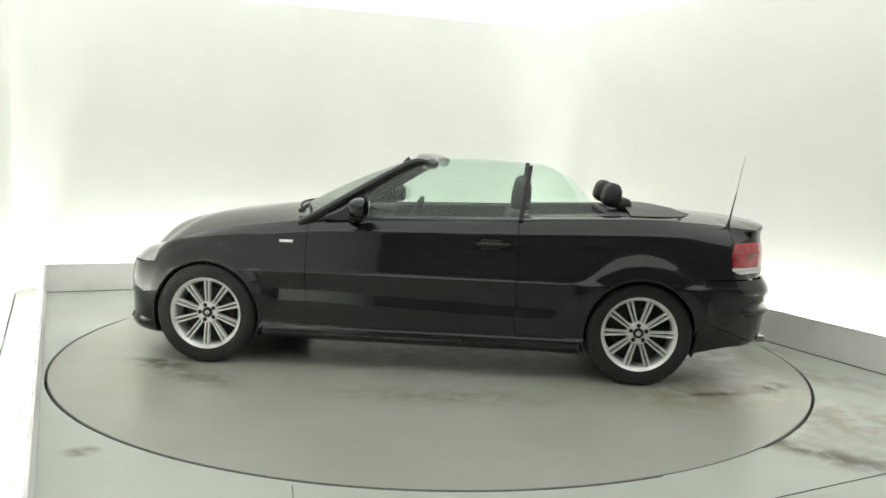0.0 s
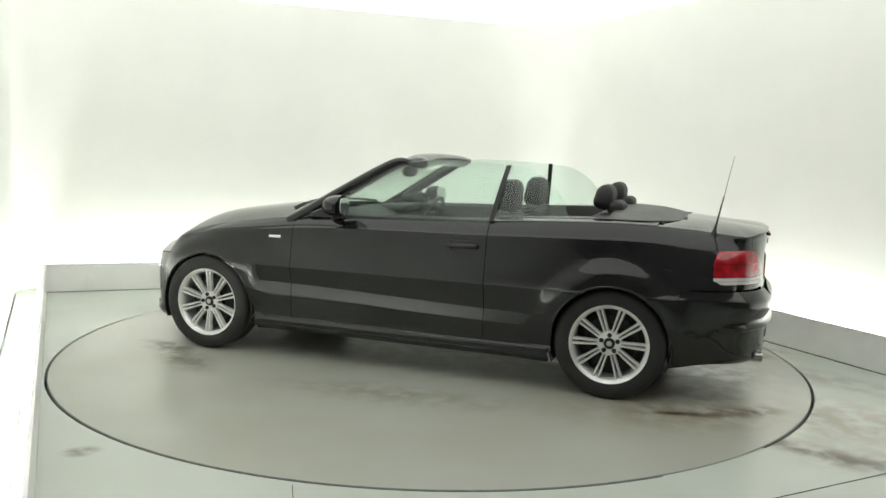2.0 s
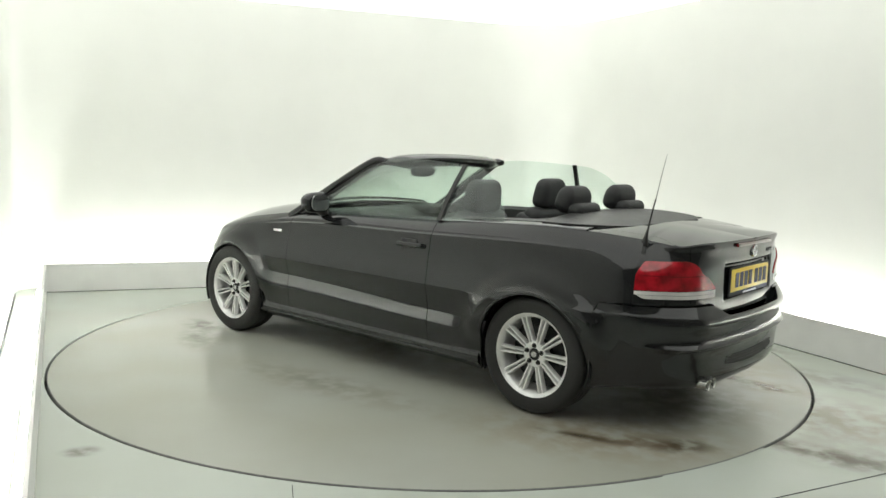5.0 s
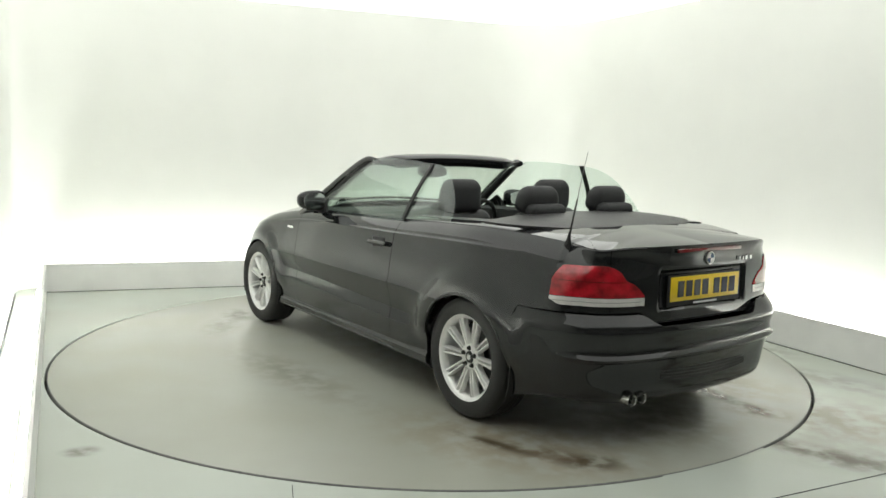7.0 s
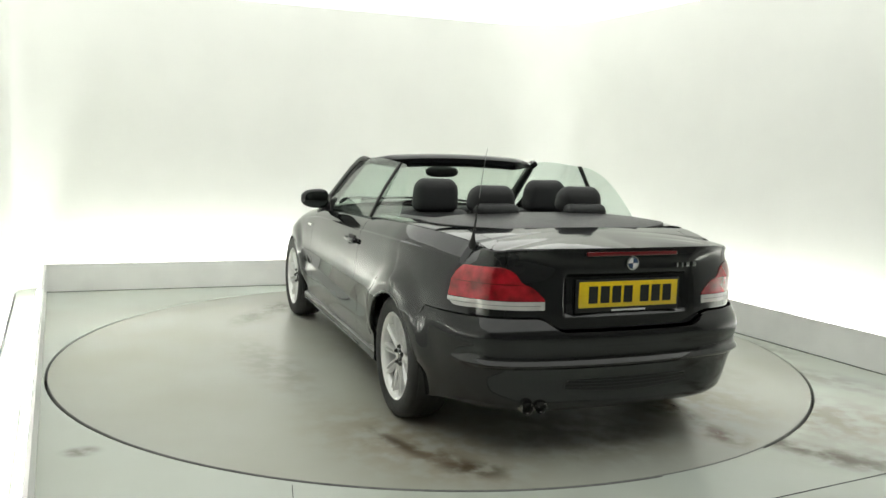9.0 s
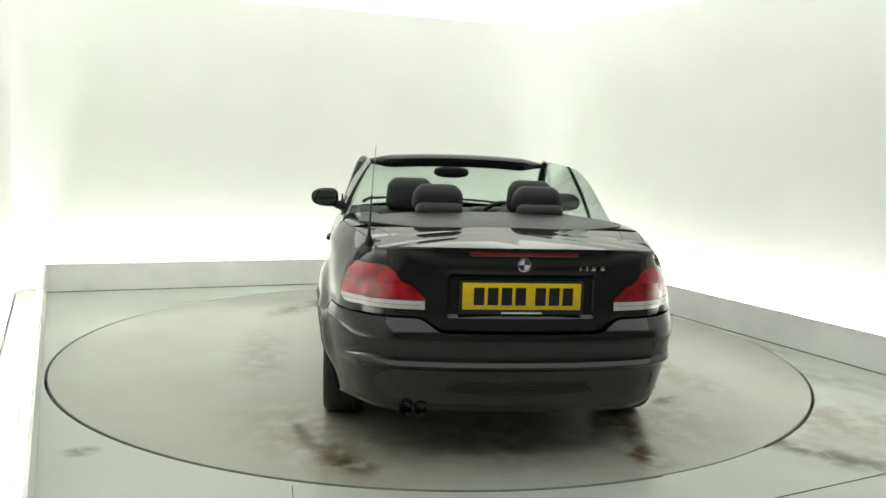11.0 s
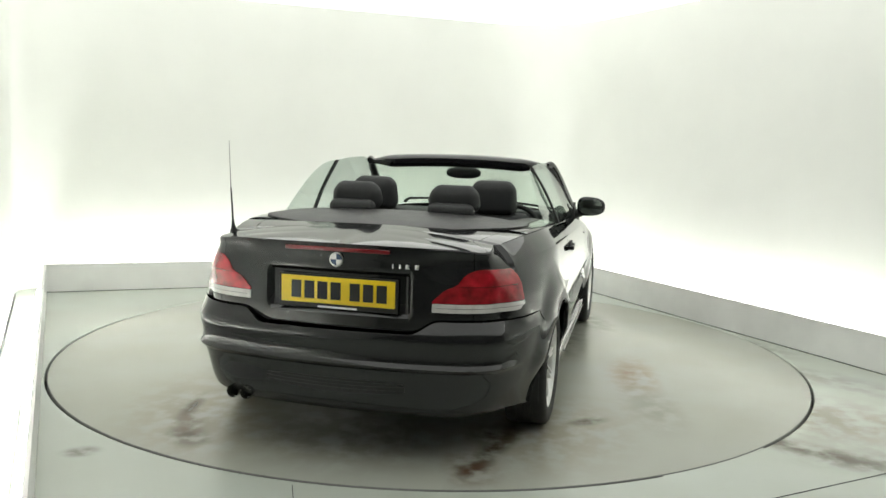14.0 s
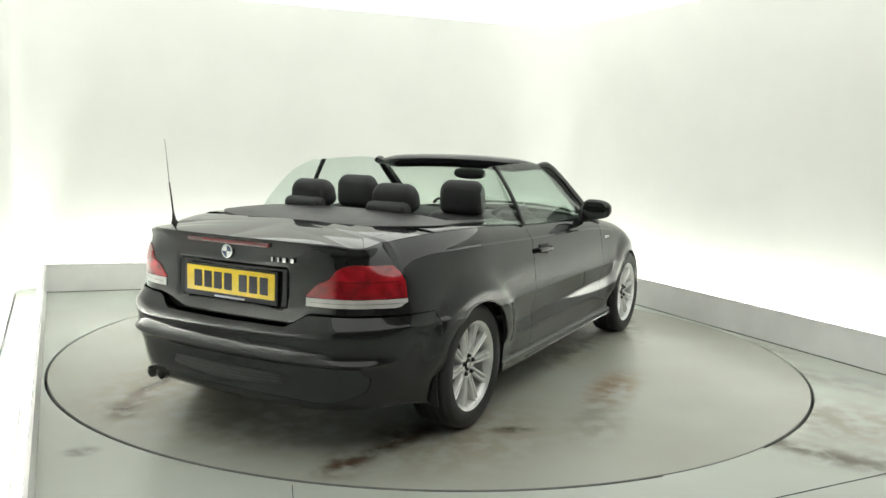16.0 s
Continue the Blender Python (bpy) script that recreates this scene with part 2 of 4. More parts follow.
def spline(points, per=24):
    """Catmull-Rom through 2D or 3D points."""
    pts = [Vector(p) for p in points]
    pts = [2 * pts[0] - pts[1]] + pts + [2 * pts[-1] - pts[-2]]
    out = []
    for i in range(1, len(pts) - 2):
        p0, p1, p2, p3 = pts[i - 1:i + 3]
        for k in range(per):
            f = k / per
            out.append(0.5 * (2 * p1 + (p2 - p0) * f + (2 * p0 - 5 * p1 + 4 * p2 - p3) * f * f + (3 * p1 - p0 - 3 * p2 + p3) * f ** 3))
    return out + [pts[-2]]


# ---- the studio: floor, turntable pit, boards, walls, ceiling ----
def line_meet(p, d, q, e):
    den = d[0] * e[1] - d[1] * e[0]
    s = ((q[0] - p[0]) * e[1] - (q[1] - p[1]) * e[0]) / den
    return (p[0] + s * d[0], p[1] + s * d[1])


D_LEFT, D_RIGHT, D_BACK = (0.416, -0.909), (0.430, -0.903), (0.936, 0.351)
P_LEFT, P_RIGHT = (-3.42, 1.62), (1.924, 1.787)


def off(p, d, dist):
    """A point moved to the left of the way d."""
    return (p[0] - d[1] * dist, p[1] + d[0] * dist)


def wall_strip(name, pts, z0, z1, thick, material, kind_label, side=1):
    """An upright wall along plan points, with its thickness on the left of the way."""
    verts, faces, n = [], [], len(pts)
    for i, p in enumerate(pts):
        a, b = pts[max(i - 1, 0)], pts[min(i + 1, n - 1)]
        d = Vector((b[0] - a[0], b[1] - a[1])).normalized()
        q = off(p, d, thick * side)
        verts += [(p[0], p[1], z0), (p[0], p[1], z1), (q[0], q[1], z1), (q[0], q[1], z0)]
    for i in range(n - 1):
        for k in range(4):
            faces.append((4 * i + k, 4 * i + (k + 1) % 4, 4 * i + 4 + (k + 1) % 4, 4 * i + 4 + k))
    faces += [(0, 1, 2, 3), (4 * n - 4, 4 * n - 3, 4 * n - 2, 4 * n - 1)]
    return tagged(part(name, (verts, faces), material, None), kind_label, kind="structure")


def build_studio():
    # floor sheet round the turntable's pit
    seg, verts, faces = 144, [], []
    for i in range(seg):
        a = 2 * math.pi * i / seg
        c, s = math.cos(a), math.sin(a)
        k = 14.0 / max(abs(c), abs(s))
        for r, h in ((TABLE_R + 0.007, -0.05), (TABLE_R + 0.007, -0.004), (TABLE_R + 0.010, 0.0), (TABLE_R + 0.9, 0.0), (k, 0.0)):
            verts.append((TABLE_X + r * c, TABLE_Y + r * s, h))
    for i in range(seg):
        for j in range(4):
            a, b = i * 5 + j, ((i + 1) % seg) * 5 + j
            faces.append((a, a + 1, b + 1, b))
    tagged(part("floor", (verts, faces), FLOOR, None), "grey-green painted concrete studio floor with stains", kind="structure")
    v, f = lathe([(0.001, -0.05), (TABLE_R + 0.03, -0.05)], 96, "z")
    tagged(part("pit_floor", (v, f), SEAM, None, m=pose(TABLE_X, TABLE_Y, 0)), "dark pit under the turntable", kind="structure")
    # grime fills the turntable's gap, wholly near one place and half of it along the far side
    for a0, a1, inner in ((-65.5, -49.0, TABLE_R - 0.0055), (-10.0, 168.0, TABLE_R + 0.0)):
        n = int((a1 - a0) / 2.5) + 1
        turns = [radians(a0 + (a1 - a0) * k / n) for k in range(n + 1)]
        rows = [[Vector((TABLE_X + r * math.cos(a), TABLE_Y + r * math.sin(a), h)) for r, h in ((inner, -0.03), (inner, -0.0025), (TABLE_R + 0.0068, -0.0015), (TABLE_R + 0.0068, -0.03))] for a in turns]
        tagged(part("gap_grime", grid(rows), FLOOR, None), "packed grey grime in the turntable's gap", kind="structure")
    # narrow joints in the floor paint
    for name, a, b, wide in (("floor_joint", (-0.545, -2.39), (-0.44, -2.9), 0.0014), ("floor_joint", (1.30, -2.46), (2.6, -1.84), 0.003)):
        d = Vector((b[0] - a[0], b[1] - a[1], 0)).normalized()
        n = Vector((-d.y, d.x, 0)) * wide
        va = [Vector((*a, 0.0)) - n, Vector((*b, 0.0)) - n, Vector((*b, 0.0)) + n, Vector((*a, 0.0)) + n]
        vb = [v + Vector((0, 0, 0.0015)) for v in va]
        tagged(part(name, (va + vb, [(4, 5, 6, 7), (0, 1, 5, 4), (1, 2, 6, 5), (2, 3, 7, 6), (3, 0, 4, 7)]), SEAM, None), "dark joint line in the painted floor", kind="structure")
    # low boards on three sides
    bl = line_meet(P_LEFT, D_LEFT, P_LEFT, D_BACK)
    br = line_meet(P_LEFT, D_BACK, P_RIGHT, D_RIGHT)
    left_end = (bl[0] + D_LEFT[0] * 5.3, bl[1] + D_LEFT[1] * 5.3)
    right_end = (br[0] + D_RIGHT[0] * 6.4, br[1] + D_RIGHT[1] * 6.4)
    wall_strip("board_left", [left_end, bl], 0.0, 0.25, 0.018, BOARD, "low off-white board standing beside the turntable")
    wall_strip("board_back", [off(bl, D_BACK, 0.0), br], 0.0, 0.25, 0.018, BOARD, "low off-white board behind the turntable")
    wall_strip("board_right", [br, right_end], 0.0, 0.25, 0.018, BOARD, "low off-white board with scuffs beside the turntable")
    # dark shadow joint under the boards
    for name, a, b in (("board_joint_back", bl, br), ("board_joint_right", br, right_end)):
        d = Vector((b[0] - a[0], b[1] - a[1])).normalized()
        pa, pb = off(a, d, -0.004), off(b, d, -0.004)
        wall_strip(name, [pa, pb], 0.0, 0.0045, 0.004, SEAM, "dark joint under the board")
    # walls behind the boards: a trough of 0.25 m holds the light strips
    gap = 0.25
    wl, wb, wr = off(bl, D_LEFT, -gap), off(bl, D_BACK, gap), off(br, D_RIGHT, gap)
    c1 = line_meet(wl, D_LEFT, wb, D_BACK)
    c2 = line_meet(wb, D_BACK, wr, D_RIGHT)

    def corner(c, d_in, d_out, r, n=14):
        a, b = (c[0] - d_in[0] * r, c[1] - d_in[1] * r), (c[0] + d_out[0] * r, c[1] + d_out[1] * r)
        return [tuple((1 - f) ** 2 * a[i] + 2 * f * (1 - f) * c[i] + f * f * b[i] for i in (0, 1)) for f in (k / n for k in range(n + 1))]
    up = (-D_LEFT[0], -D_LEFT[1])
    def flare(p, d, out, r=2.3, n=12):
        return [(p[0] + d[0] * r * math.sin(a) + out[0] * r * (1 - math.cos(a)), p[1] + d[1] * r * math.sin(a) + out[1] * r * (1 - math.cos(a))) for a in (math.pi / 2 * k / n for k in range(1, n + 1))]
    e_l, e_r = (wl[0] + D_LEFT[0] * 4.9, wl[1] + D_LEFT[1] * 4.9), (wr[0] + D_RIGHT[0] * 5.6, wr[1] + D_RIGHT[1] * 5.6)
    path = flare(e_l, D_LEFT, (-0.909, -0.416))[::-1] + [e_l] + corner(c1, up, D_BACK, 0.22) + corner(c2, D_BACK, D_RIGHT, 0.9) + [e_r] + flare(e_r, D_RIGHT, (0.903, 0.430))
    wall_strip("wall_studio", path, 0.0, BAY_HEIGHT, 0.12, WALL, "smooth white studio wall with rounded corners")
    # dark joint at the foot of the left wall
    a, b = off(wl, up, -0.006), (wl[0] + D_LEFT[0] * 4.4, wl[1] + D_LEFT[1] * 4.4)
    b = off(b, up, -0.006)
    a = (a[0] + D_LEFT[0] * 0.15, a[1] + D_LEFT[1] * 0.15)
    wall_strip("wall_joint", [a, b], 0.0, 0.03, 0.005, SEAM, "thin dark joint at the foot of the wall")
    # light strips in the trough, things of their own
    for a, d, length in ((bl, D_BACK, 5.1), (br, D_RIGHT, 6.2), (left_end, up, 5.2)):
        base = off(a, d, 0.055)
        n = 4
        for k in range(n):
            s0, s1 = 0.12 + (length - 0.2) * k / n, 0.12 + (length - 0.2) * (k + 1) / n - 0.03
            p, q = (base[0] + d[0] * s0, base[1] + d[1] * s0), (base[0] + d[0] * s1, base[1] + d[1] * s1)
            lamp = tagged(new("light_strip"), "white linear light strip hidden behind the low board", "light strip", "trough lights")
            lamp.location = ((p[0] + q[0]) / 2, (p[1] + q[1]) / 2, 0.0)
            ang = math.atan2(d[1], d[0])
            ln = math.dist(p, q)
            rot = Matrix.Rotation(ang, 4, "Z")
            part("housing", box(0, 0, 0, ln, 0.05, 0.04, 0.004, 1, None), BOARD, lamp, m=rot @ Matrix.Translation((0, 0, 0.02)))
            part("diffuser", box(0, 0, 0, ln - 0.02, 0.036, 0.03, 0.012, 3, None), STRIP, lamp, "glowing white diffuser", m=rot @ Matrix.Translation((0, 0, 0.055)))
    # luminous ceiling over the bay; it stops short so the flared ends fall dimmer
    ce = path[5:-5]
    n = len(ce)
    v = [(p[0], p[1], BAY_HEIGHT) for p in ce] + [(p[0], p[1], BAY_HEIGHT + 0.06) for p in ce]
    f = [tuple(range(n)), tuple(range(n, 2 * n))[::-1]] + [(i, n + i, n + (i + 1) % n, (i + 1) % n) for i in range(n)]
    tagged(part("ceiling", (v, f), CEIL_GLOW, None), "luminous white stretched ceiling over the studio bay", kind="structure")
    # fascia over the bay's mouth; the flared wall ends rise to the hall's ceiling; both unseen, added as closings
    wall_strip("fascia", [path[5], path[-6]], BAY_HEIGHT + 0.062, 3.398, 0.12, WALL, "unseen plain white fascia added over the mouth of the bay")
    wall_strip("wall_upper_left", path[:6], BAY_HEIGHT + 0.002, 3.398, 0.12, WALL, "unseen upper part of the flared white wall, added to close the bay")
    wall_strip("wall_upper_right", path[-6:], BAY_HEIGHT + 0.002, 3.398, 0.12, WALL, "unseen upper part of the flared white wall, added to close the bay")
    # unseen hall round the camera, added as a dimmer surround for paint reflections
    gl, gr = path[0], path[-1]
    hall = [(gl[0] - 0.05, gl[1] + 0.1), (gl[0] - 1.2, gl[1] - 0.1), (gl[0] - 1.2, -11.5), (gr[0] + 1.2, -11.5), (gr[0] + 1.2, gr[1] - 0.1), (gr[0] + 0.05, gr[1] + 0.1)]
    wall_strip("wall_hall", hall, 0.0, 3.4, 0.15, CONCRETE, "unseen grey hall wall behind the camera, added for reflections", side=-1)
    v, f = extrude_outline([(-9, -11.8), (11, -11.8), (11, -0.2), (-9, -0.2)], 3.4, 3.5, "z")
    tagged(part("ceiling_hall", (v, f), CONCRETE, None), "unseen grey hall ceiling, added for reflections", kind="structure")
    return None


def build_turntable():
    table = tagged(new("turntable"), "round flush turntable with worn grey paint, stains and painted shade under the car", "turntable")
    edge = TABLE_R - 0.012
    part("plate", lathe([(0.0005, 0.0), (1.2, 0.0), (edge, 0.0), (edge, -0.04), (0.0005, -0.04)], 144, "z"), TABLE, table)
    part("edge_band", lathe([(edge + 0.0002, 0.0), (TABLE_R - 0.007, -0.003), (TABLE_R - 0.006, -0.005), (TABLE_R - 0.006, -0.04)], 144, "z"), GREY, table, "bare steel band round the plate's edge")
    return table


build_studio()
turntable = build_turntable()


# ---- the car: x forward, y left, z up, origin on the ground midway between the axles ----
car = tagged(new("car"), "black two-door convertible with its soft top down, silver alloy wheels", "car")
AXLE_F, AXLE_R, WHEEL_Z, ARCH_R = 1.33, -1.33, 0.312, 0.329
PLAN = [(2.04, 0), (2.03, 0.25), (1.985, 0.45), (1.89, 0.61), (1.75, 0.725), (1.6, 0.79), (1.33, 0.842), (1.0, 0.85), (0.7, 0.85), (0.3, 0.857),
        (-0.1, 0.863), (-0.6, 0.87), (-1.0, 0.876), (-1.33, 0.878), (-1.6, 0.858), (-1.8, 0.822), (-1.95, 0.772), (-2.07, 0.70), (-2.14, 0.59),
        (-2.175, 0.45), (-2.20, 0.25), (-2.21, 0)]
TOP = [(-2.21, 0.962), (-2.17, 0.958), (-2.10, 0.944), (-1.95, 0.955), (-1.8, 0.970), (-1.6, 0.984), (-1.35, 0.99), (-1.0, 0.98), (-0.53, 0.962), (0.29, 0.942), (0.66, 0.922), (0.8, 0.905), (1.23, 0.845),
       (1.59, 0.775), (1.75, 0.735), (1.9, 0.705), (2.06, 0.685)]


def side_profile(h):
    """How far the flank lies inside its widest line at a height."""
    if h >= 0.885:
        return 0.0518 + 0.30 * (h - 0.885) + 5.5 * (h - 0.885) ** 2
    if h >= 0.60:
        return 0.55 * max(0.0, h - 0.63) ** 2 + 0.016 * (1 - math.exp((0.60 - h) / 0.034))
    if h >= 0.47:
        return 0.32 * (0.60 - h) - 0.6 * (0.60 - h) ** 2
    if h >= 0.39:
        return 0.0315 - 0.10 * (0.47 - h)
    if h >= 0.264:
        return 0.0235 + 0.13 * (0.39 - h)
    if h >= 0.205:
        return 0.029 + 0.9 * (h - 0.235) ** 2 + 0.010 * step(0.250, 0.264, h)
    return 0.0298 + 1.7 * (0.205 - h)


SIDE = [(0.13 + 0.005 * k, side_profile(0.13 + 0.005 * k)) for k in range(168)]
REAR = [(0.20, 0.13), (0.23, 0.075), (0.26, 0.045), (0.31, 0.034), (0.38, 0.032), (0.43, 0.022), (0.445, 0.004), (0.451, 0.0), (0.46, 0.005), (0.472, 0.015), (0.50, 0.017), (0.54, 0.009), (0.56, 0.004), (0.58, 0.006), (0.60, 0.014), (0.63, 0.032),
        (0.655, 0.048), (0.68, 0.060), (0.80, 0.064), (0.88, 0.064), (0.93, 0.058), (0.95, 0.050), (0.958, 0.049), (0.965, 0.055)]
FRONT = [(0.13, 0.10), (0.16, 0.02), (0.20, 0.0), (0.25, 0.012), (0.45, 0.006), (0.55, 0.014), (0.62, 0.032), (0.70, 0.056), (0.80, 0.085), (0.90, 0.125), (0.965, 0.18)]
ROWS = [0.14, 0.165, 0.19, 0.205, 0.22, 0.235, 0.248, 0.254, 0.2615, 0.2625, 0.27, 0.30, 0.32, 0.34, 0.365, 0.39, 0.398, 0.41, 0.42, 0.43, 0.445, 0.452, 0.461, 0.470, 0.479, 0.49, 0.51, 0.53, 0.55, 0.57, 0.585, 0.594, 0.60, 0.606, 0.613, 0.62, 0.628, 0.636, 0.645,
        0.655, 0.67, 0.69, 0.72, 0.75, 0.78, 0.81, 0.825, 0.835, 0.85, 0.865, 0.875, 0.882, 0.885, 0.888, 0.891, 0.894, 0.90, 0.91, 0.925, 0.94, 0.948, 0.955, 0.96, 0.965]


class Station:
    """One upright section of the body's skin."""

    def __init__(self, x, y, nx, ny):
        self.x, self.y, self.nx, self.ny = x, y, nx, ny
        self.ztop = curve(TOP, x)
        low = 0.15 if x > 1.5 else 0.165 if x > -1.5 else curve([(-2.21, 0.225), (-1.9, 0.235), (-1.65, 0.2), (-1.5, 0.18)], x)
        for ax in (AXLE_F, AXLE_R):
            dx = abs(x - ax)
            if dx < ARCH_R - 0.0005:
                low = max(low, WHEEL_Z + math.sqrt(ARCH_R ** 2 - dx * dx))
        self.low = low
        self.wf, self.wr = step(1.55, 1.85, x), step(-1.85, -2.1, x)

    def z(self, b):
        return b if b <= 0.6 else 0.6 + (b - 0.6) * (self.ztop - 0.6) / 0.365

    def base(self, z):
        return z if z <= 0.6 else 0.6 + (z - 0.6) * 0.365 / (self.ztop - 0.6)

    def rake(self):
        """How far the flank's creases climb towards the nose."""
        return (0.05 * step(-0.9, 0.9, self.x) - 0.02) * step(-1.75, -1.3, self.x)

    def row(self, r):
        """Base height of a mesh row, so that rows run along the creases."""
        c = self.rake() / 0.17
        if r <= 0.26 or r >= 0.60:
            return r
        if r <= 0.43 - self.rake():
            return (r - c * 0.26) / (1 - c)
        return (r + c * 0.60) / (1 + c)

    def inset(self, b, z):
        bs = b - self.rake() * max(0.0, 1 - abs(b - 0.43) / 0.17)
        s, r, f = curve(SIDE, bs), curve(REAR, b), curve(FRONT, b)
        if b < 0.6:
            # the scooped flank fades out towards the wheel arches; plain tuck-under beyond
            w = step(1.04, 0.84, self.x) * step(-0.98, -0.76, self.x)
            plain = 0.05 * (0.6 - b) + 0.25 * (0.6 - b) ** 2
            if abs(self.x) < 1.2:
                plain = min(plain, s) if b < 0.264 else plain
            s = s * w + plain * (1 - w)
        i = s * (1 - self.wf - self.wr) + r * self.wr + f * self.wf
        # the tail draws in towards its top
        if self.x < -1.1:
            i += step(-1.15, -1.9, self.x) * (1 - self.wr) * curve([(0.56, 0.0), (0.63, 0.004), (0.70, 0.009), (0.80, 0.018), (0.88, 0.027), (0.965, 0.045)], b)
        # raised bead along the beltline
        i -= 0.006 * step(0.82, 0.884, b) * (1 - step(0.885, 0.894, b)) * step(1.2, 0.6, self.x) * step(-1.7, -1.3, self.x)
        # flared arches
        for ax in (AXLE_F, AXLE_R):
            d = math.hypot(self.x - ax, z - WHEEL_Z) - ARCH_R
            if -0.02 < d < 0.19:
                bulge = 0.014 if ax > 0 else 0.024
                i -= (bulge + 0.6 * max(0.0, s - 0.008)) * (1 - step(0.05, 0.15 if ax > 0 else 0.17, d)) * step(0.30, 0.46, z)
        if self.x < -1.6:
            i += 0.02 * step(-1.66, -1.95, self.x) * step(0.50, 0.24, z) * (1 - self.wr)
        i += 0.03 * self.wr * step(0.45, 0.72, abs(self.y)) * step(0.46, 0.24, z)
        if self.x < -1.9:
            i += 0.035 * step(0.32, 0.68, abs(self.y)) * step(0.80, 0.95, z)
        # plate recess in the boot lid
        if self.x < -2.0:
            if z > self.lid_edge() + 0.0015:
                i = max(i, 0.060)
            i += 0.020 * (1 - step(0.315, 0.345, abs(self.y))) * step(0.655, 0.675, z) * (1 - step(0.835, 0.852, z))
        return i

    def lid_edge(self):
        """Height of the boot lid's lower edge on the tail."""
        return 0.596 + 0.056 * step(0.335, 0.465, abs(self.y))

    def at(self, z, out=0.0):
        b = self.base(z)
        i = self.inset(b, z) - out
        return Vector((self.x - self.nx * i, self.y - self.ny * i, z))

    def mirrored(self):
        s = Station(self.x, -self.y, self.nx, -self.ny)
        return s


def stations():
    around = [(PLAN[1][0], -PLAN[1][1])] + PLAN + [(PLAN[-2][0], -PLAN[-2][1])]
    dense = spline([(x, y, 0) for x, y in around], 60)[60:-60]
    cuts = [1.72, 0.70, -0.592, 1.60, -1.68, 0.62, -0.62, -1.62, -1.87]
    for ax in (AXLE_F, AXLE_R):
        cuts += [ax + ARCH_R * math.cos(a) for a in (math.pi * k / 22 for k in range(23))] + [ax + ARCH_R + 0.001, ax - ARCH_R - 0.001]
    ys = [0.315, 0.325, 0.335, 0.345, 0.36, 0.375, 0.39, 0.41, 0.43, 0.45, 0.62]
    out, run = [], 0.0
    for i in range(len(dense) - 1):
        p, q = dense[i], dense[i + 1]
        fs = [(c - p.x) / (q.x - p.x) for c in cuts if p.x != q.x and (p.x - c) * (q.x - c) < 0]
        fs += [(c - p.y) / (q.y - p.y) for c in ys if p.x < -1.9 and p.y != q.y and (p.y - c) * (q.y - c) < 0]
        step_len = (q - p).length
        if run <= 0:
            fs.append(0.0)
            run = 0.022
        run -= step_len
        d = (q - p).normalized()
        for f in sorted(fs):
            r = p.lerp(q, f)
            out.append(Station(r.x, max(r.y, 0.0), -d.y, d.x) if i else Station(r.x, 0.0, 1, 0))
    out.append(Station(dense[-1].x, 0.0, -1, 0))
    for s in out:
        if s.nx * s.x < 0 and abs(s.x) > 1.9 or (s.ny < 0 and s.y > 0.1):
            s.nx, s.ny = -s.nx, -s.ny
    return out


LEFT = stations()
RIGHT = [s.mirrored() for s in LEFT]
ROUND_REAR = LEFT + RIGHT[::-1][1:]
ROUND_FRONT = RIGHT[::-1] + LEFT[1:]


def skin(name, sts, low, high, material, label="", out=0.0, flange=0.02, gap=0.0022, flip=False, parent=None):
    """A panel of the skin between two edges given as heights for each station, with folded edges."""
    w = len(ROWS)
    rows = []
    for s in sts:
        lo, hi = max(low(s), s.low), min(high(s), s.ztop)
        rows.append([s.at(min(max(s.z(s.row(b)), lo), max(hi, lo)), out) for b in ROWS])
    bm = bmesh.new()
    vs = [[bm.verts.new(p) for p in r] for r in rows]
    for i in range(len(rows) - 1):
        for j in range(w - 1):
            q = (vs[i][j], vs[i + 1][j], vs[i + 1][j + 1], vs[i][j + 1])
            bm.faces.new(q[::-1] if flip else q)
    bmesh.ops.remove_doubles(bm, verts=bm.verts, dist=0.0006)
    bmesh.ops.dissolve_degenerate(bm, edges=bm.edges, dist=0.0003)
    loose = [v for v in bm.verts if not v.link_faces]
    bmesh.ops.delete(bm, geom=loose, context="VERTS")
    return fold(name, bm, material, label, flange, gap, parent)


def fold(name, bm, material, label="", flange=0.02, gap=0.0022, parent=None):
    """Draw the rim of a sheet in by the gap and fold it inwards."""
    bm.normal_update()
    rim = [e for e in bm.edges if e.is_boundary]
    rv = {v for e in rim for v in e.verts}
    moves = {}
    for v in rv:
        c = Vector((0, 0, 0))
        for f in v.link_faces:
            c += f.calc_center_median()
        d = c / len(v.link_faces) - v.co
        moves[v] = d.normalized() * min(gap, d.length * 0.5) if d.length else d
    for v, d in moves.items():
        v.co += d
    if flange:
        nor = {v: v.normal.copy() for v in rv}
        res = bmesh.ops.extrude_edge_only(bm, edges=rim)
        new_v = [g for g in res["geom"] if isinstance(g, bmesh.types.BMVert)]
        old = {tuple(round(c, 5) for c in v.co): nor[v] for v in rv}
        for v in new_v:
            v.co -= old.get(tuple(round(c, 5) for c in v.co), Vector((0, 0, 0))) * flange
    return part(name, bm, material, parent or car, label, sharp=28)


def between(sts, x1, x0):
    return [s for s in sts if x0 - 1e-4 <= s.x <= x1 + 1e-4]


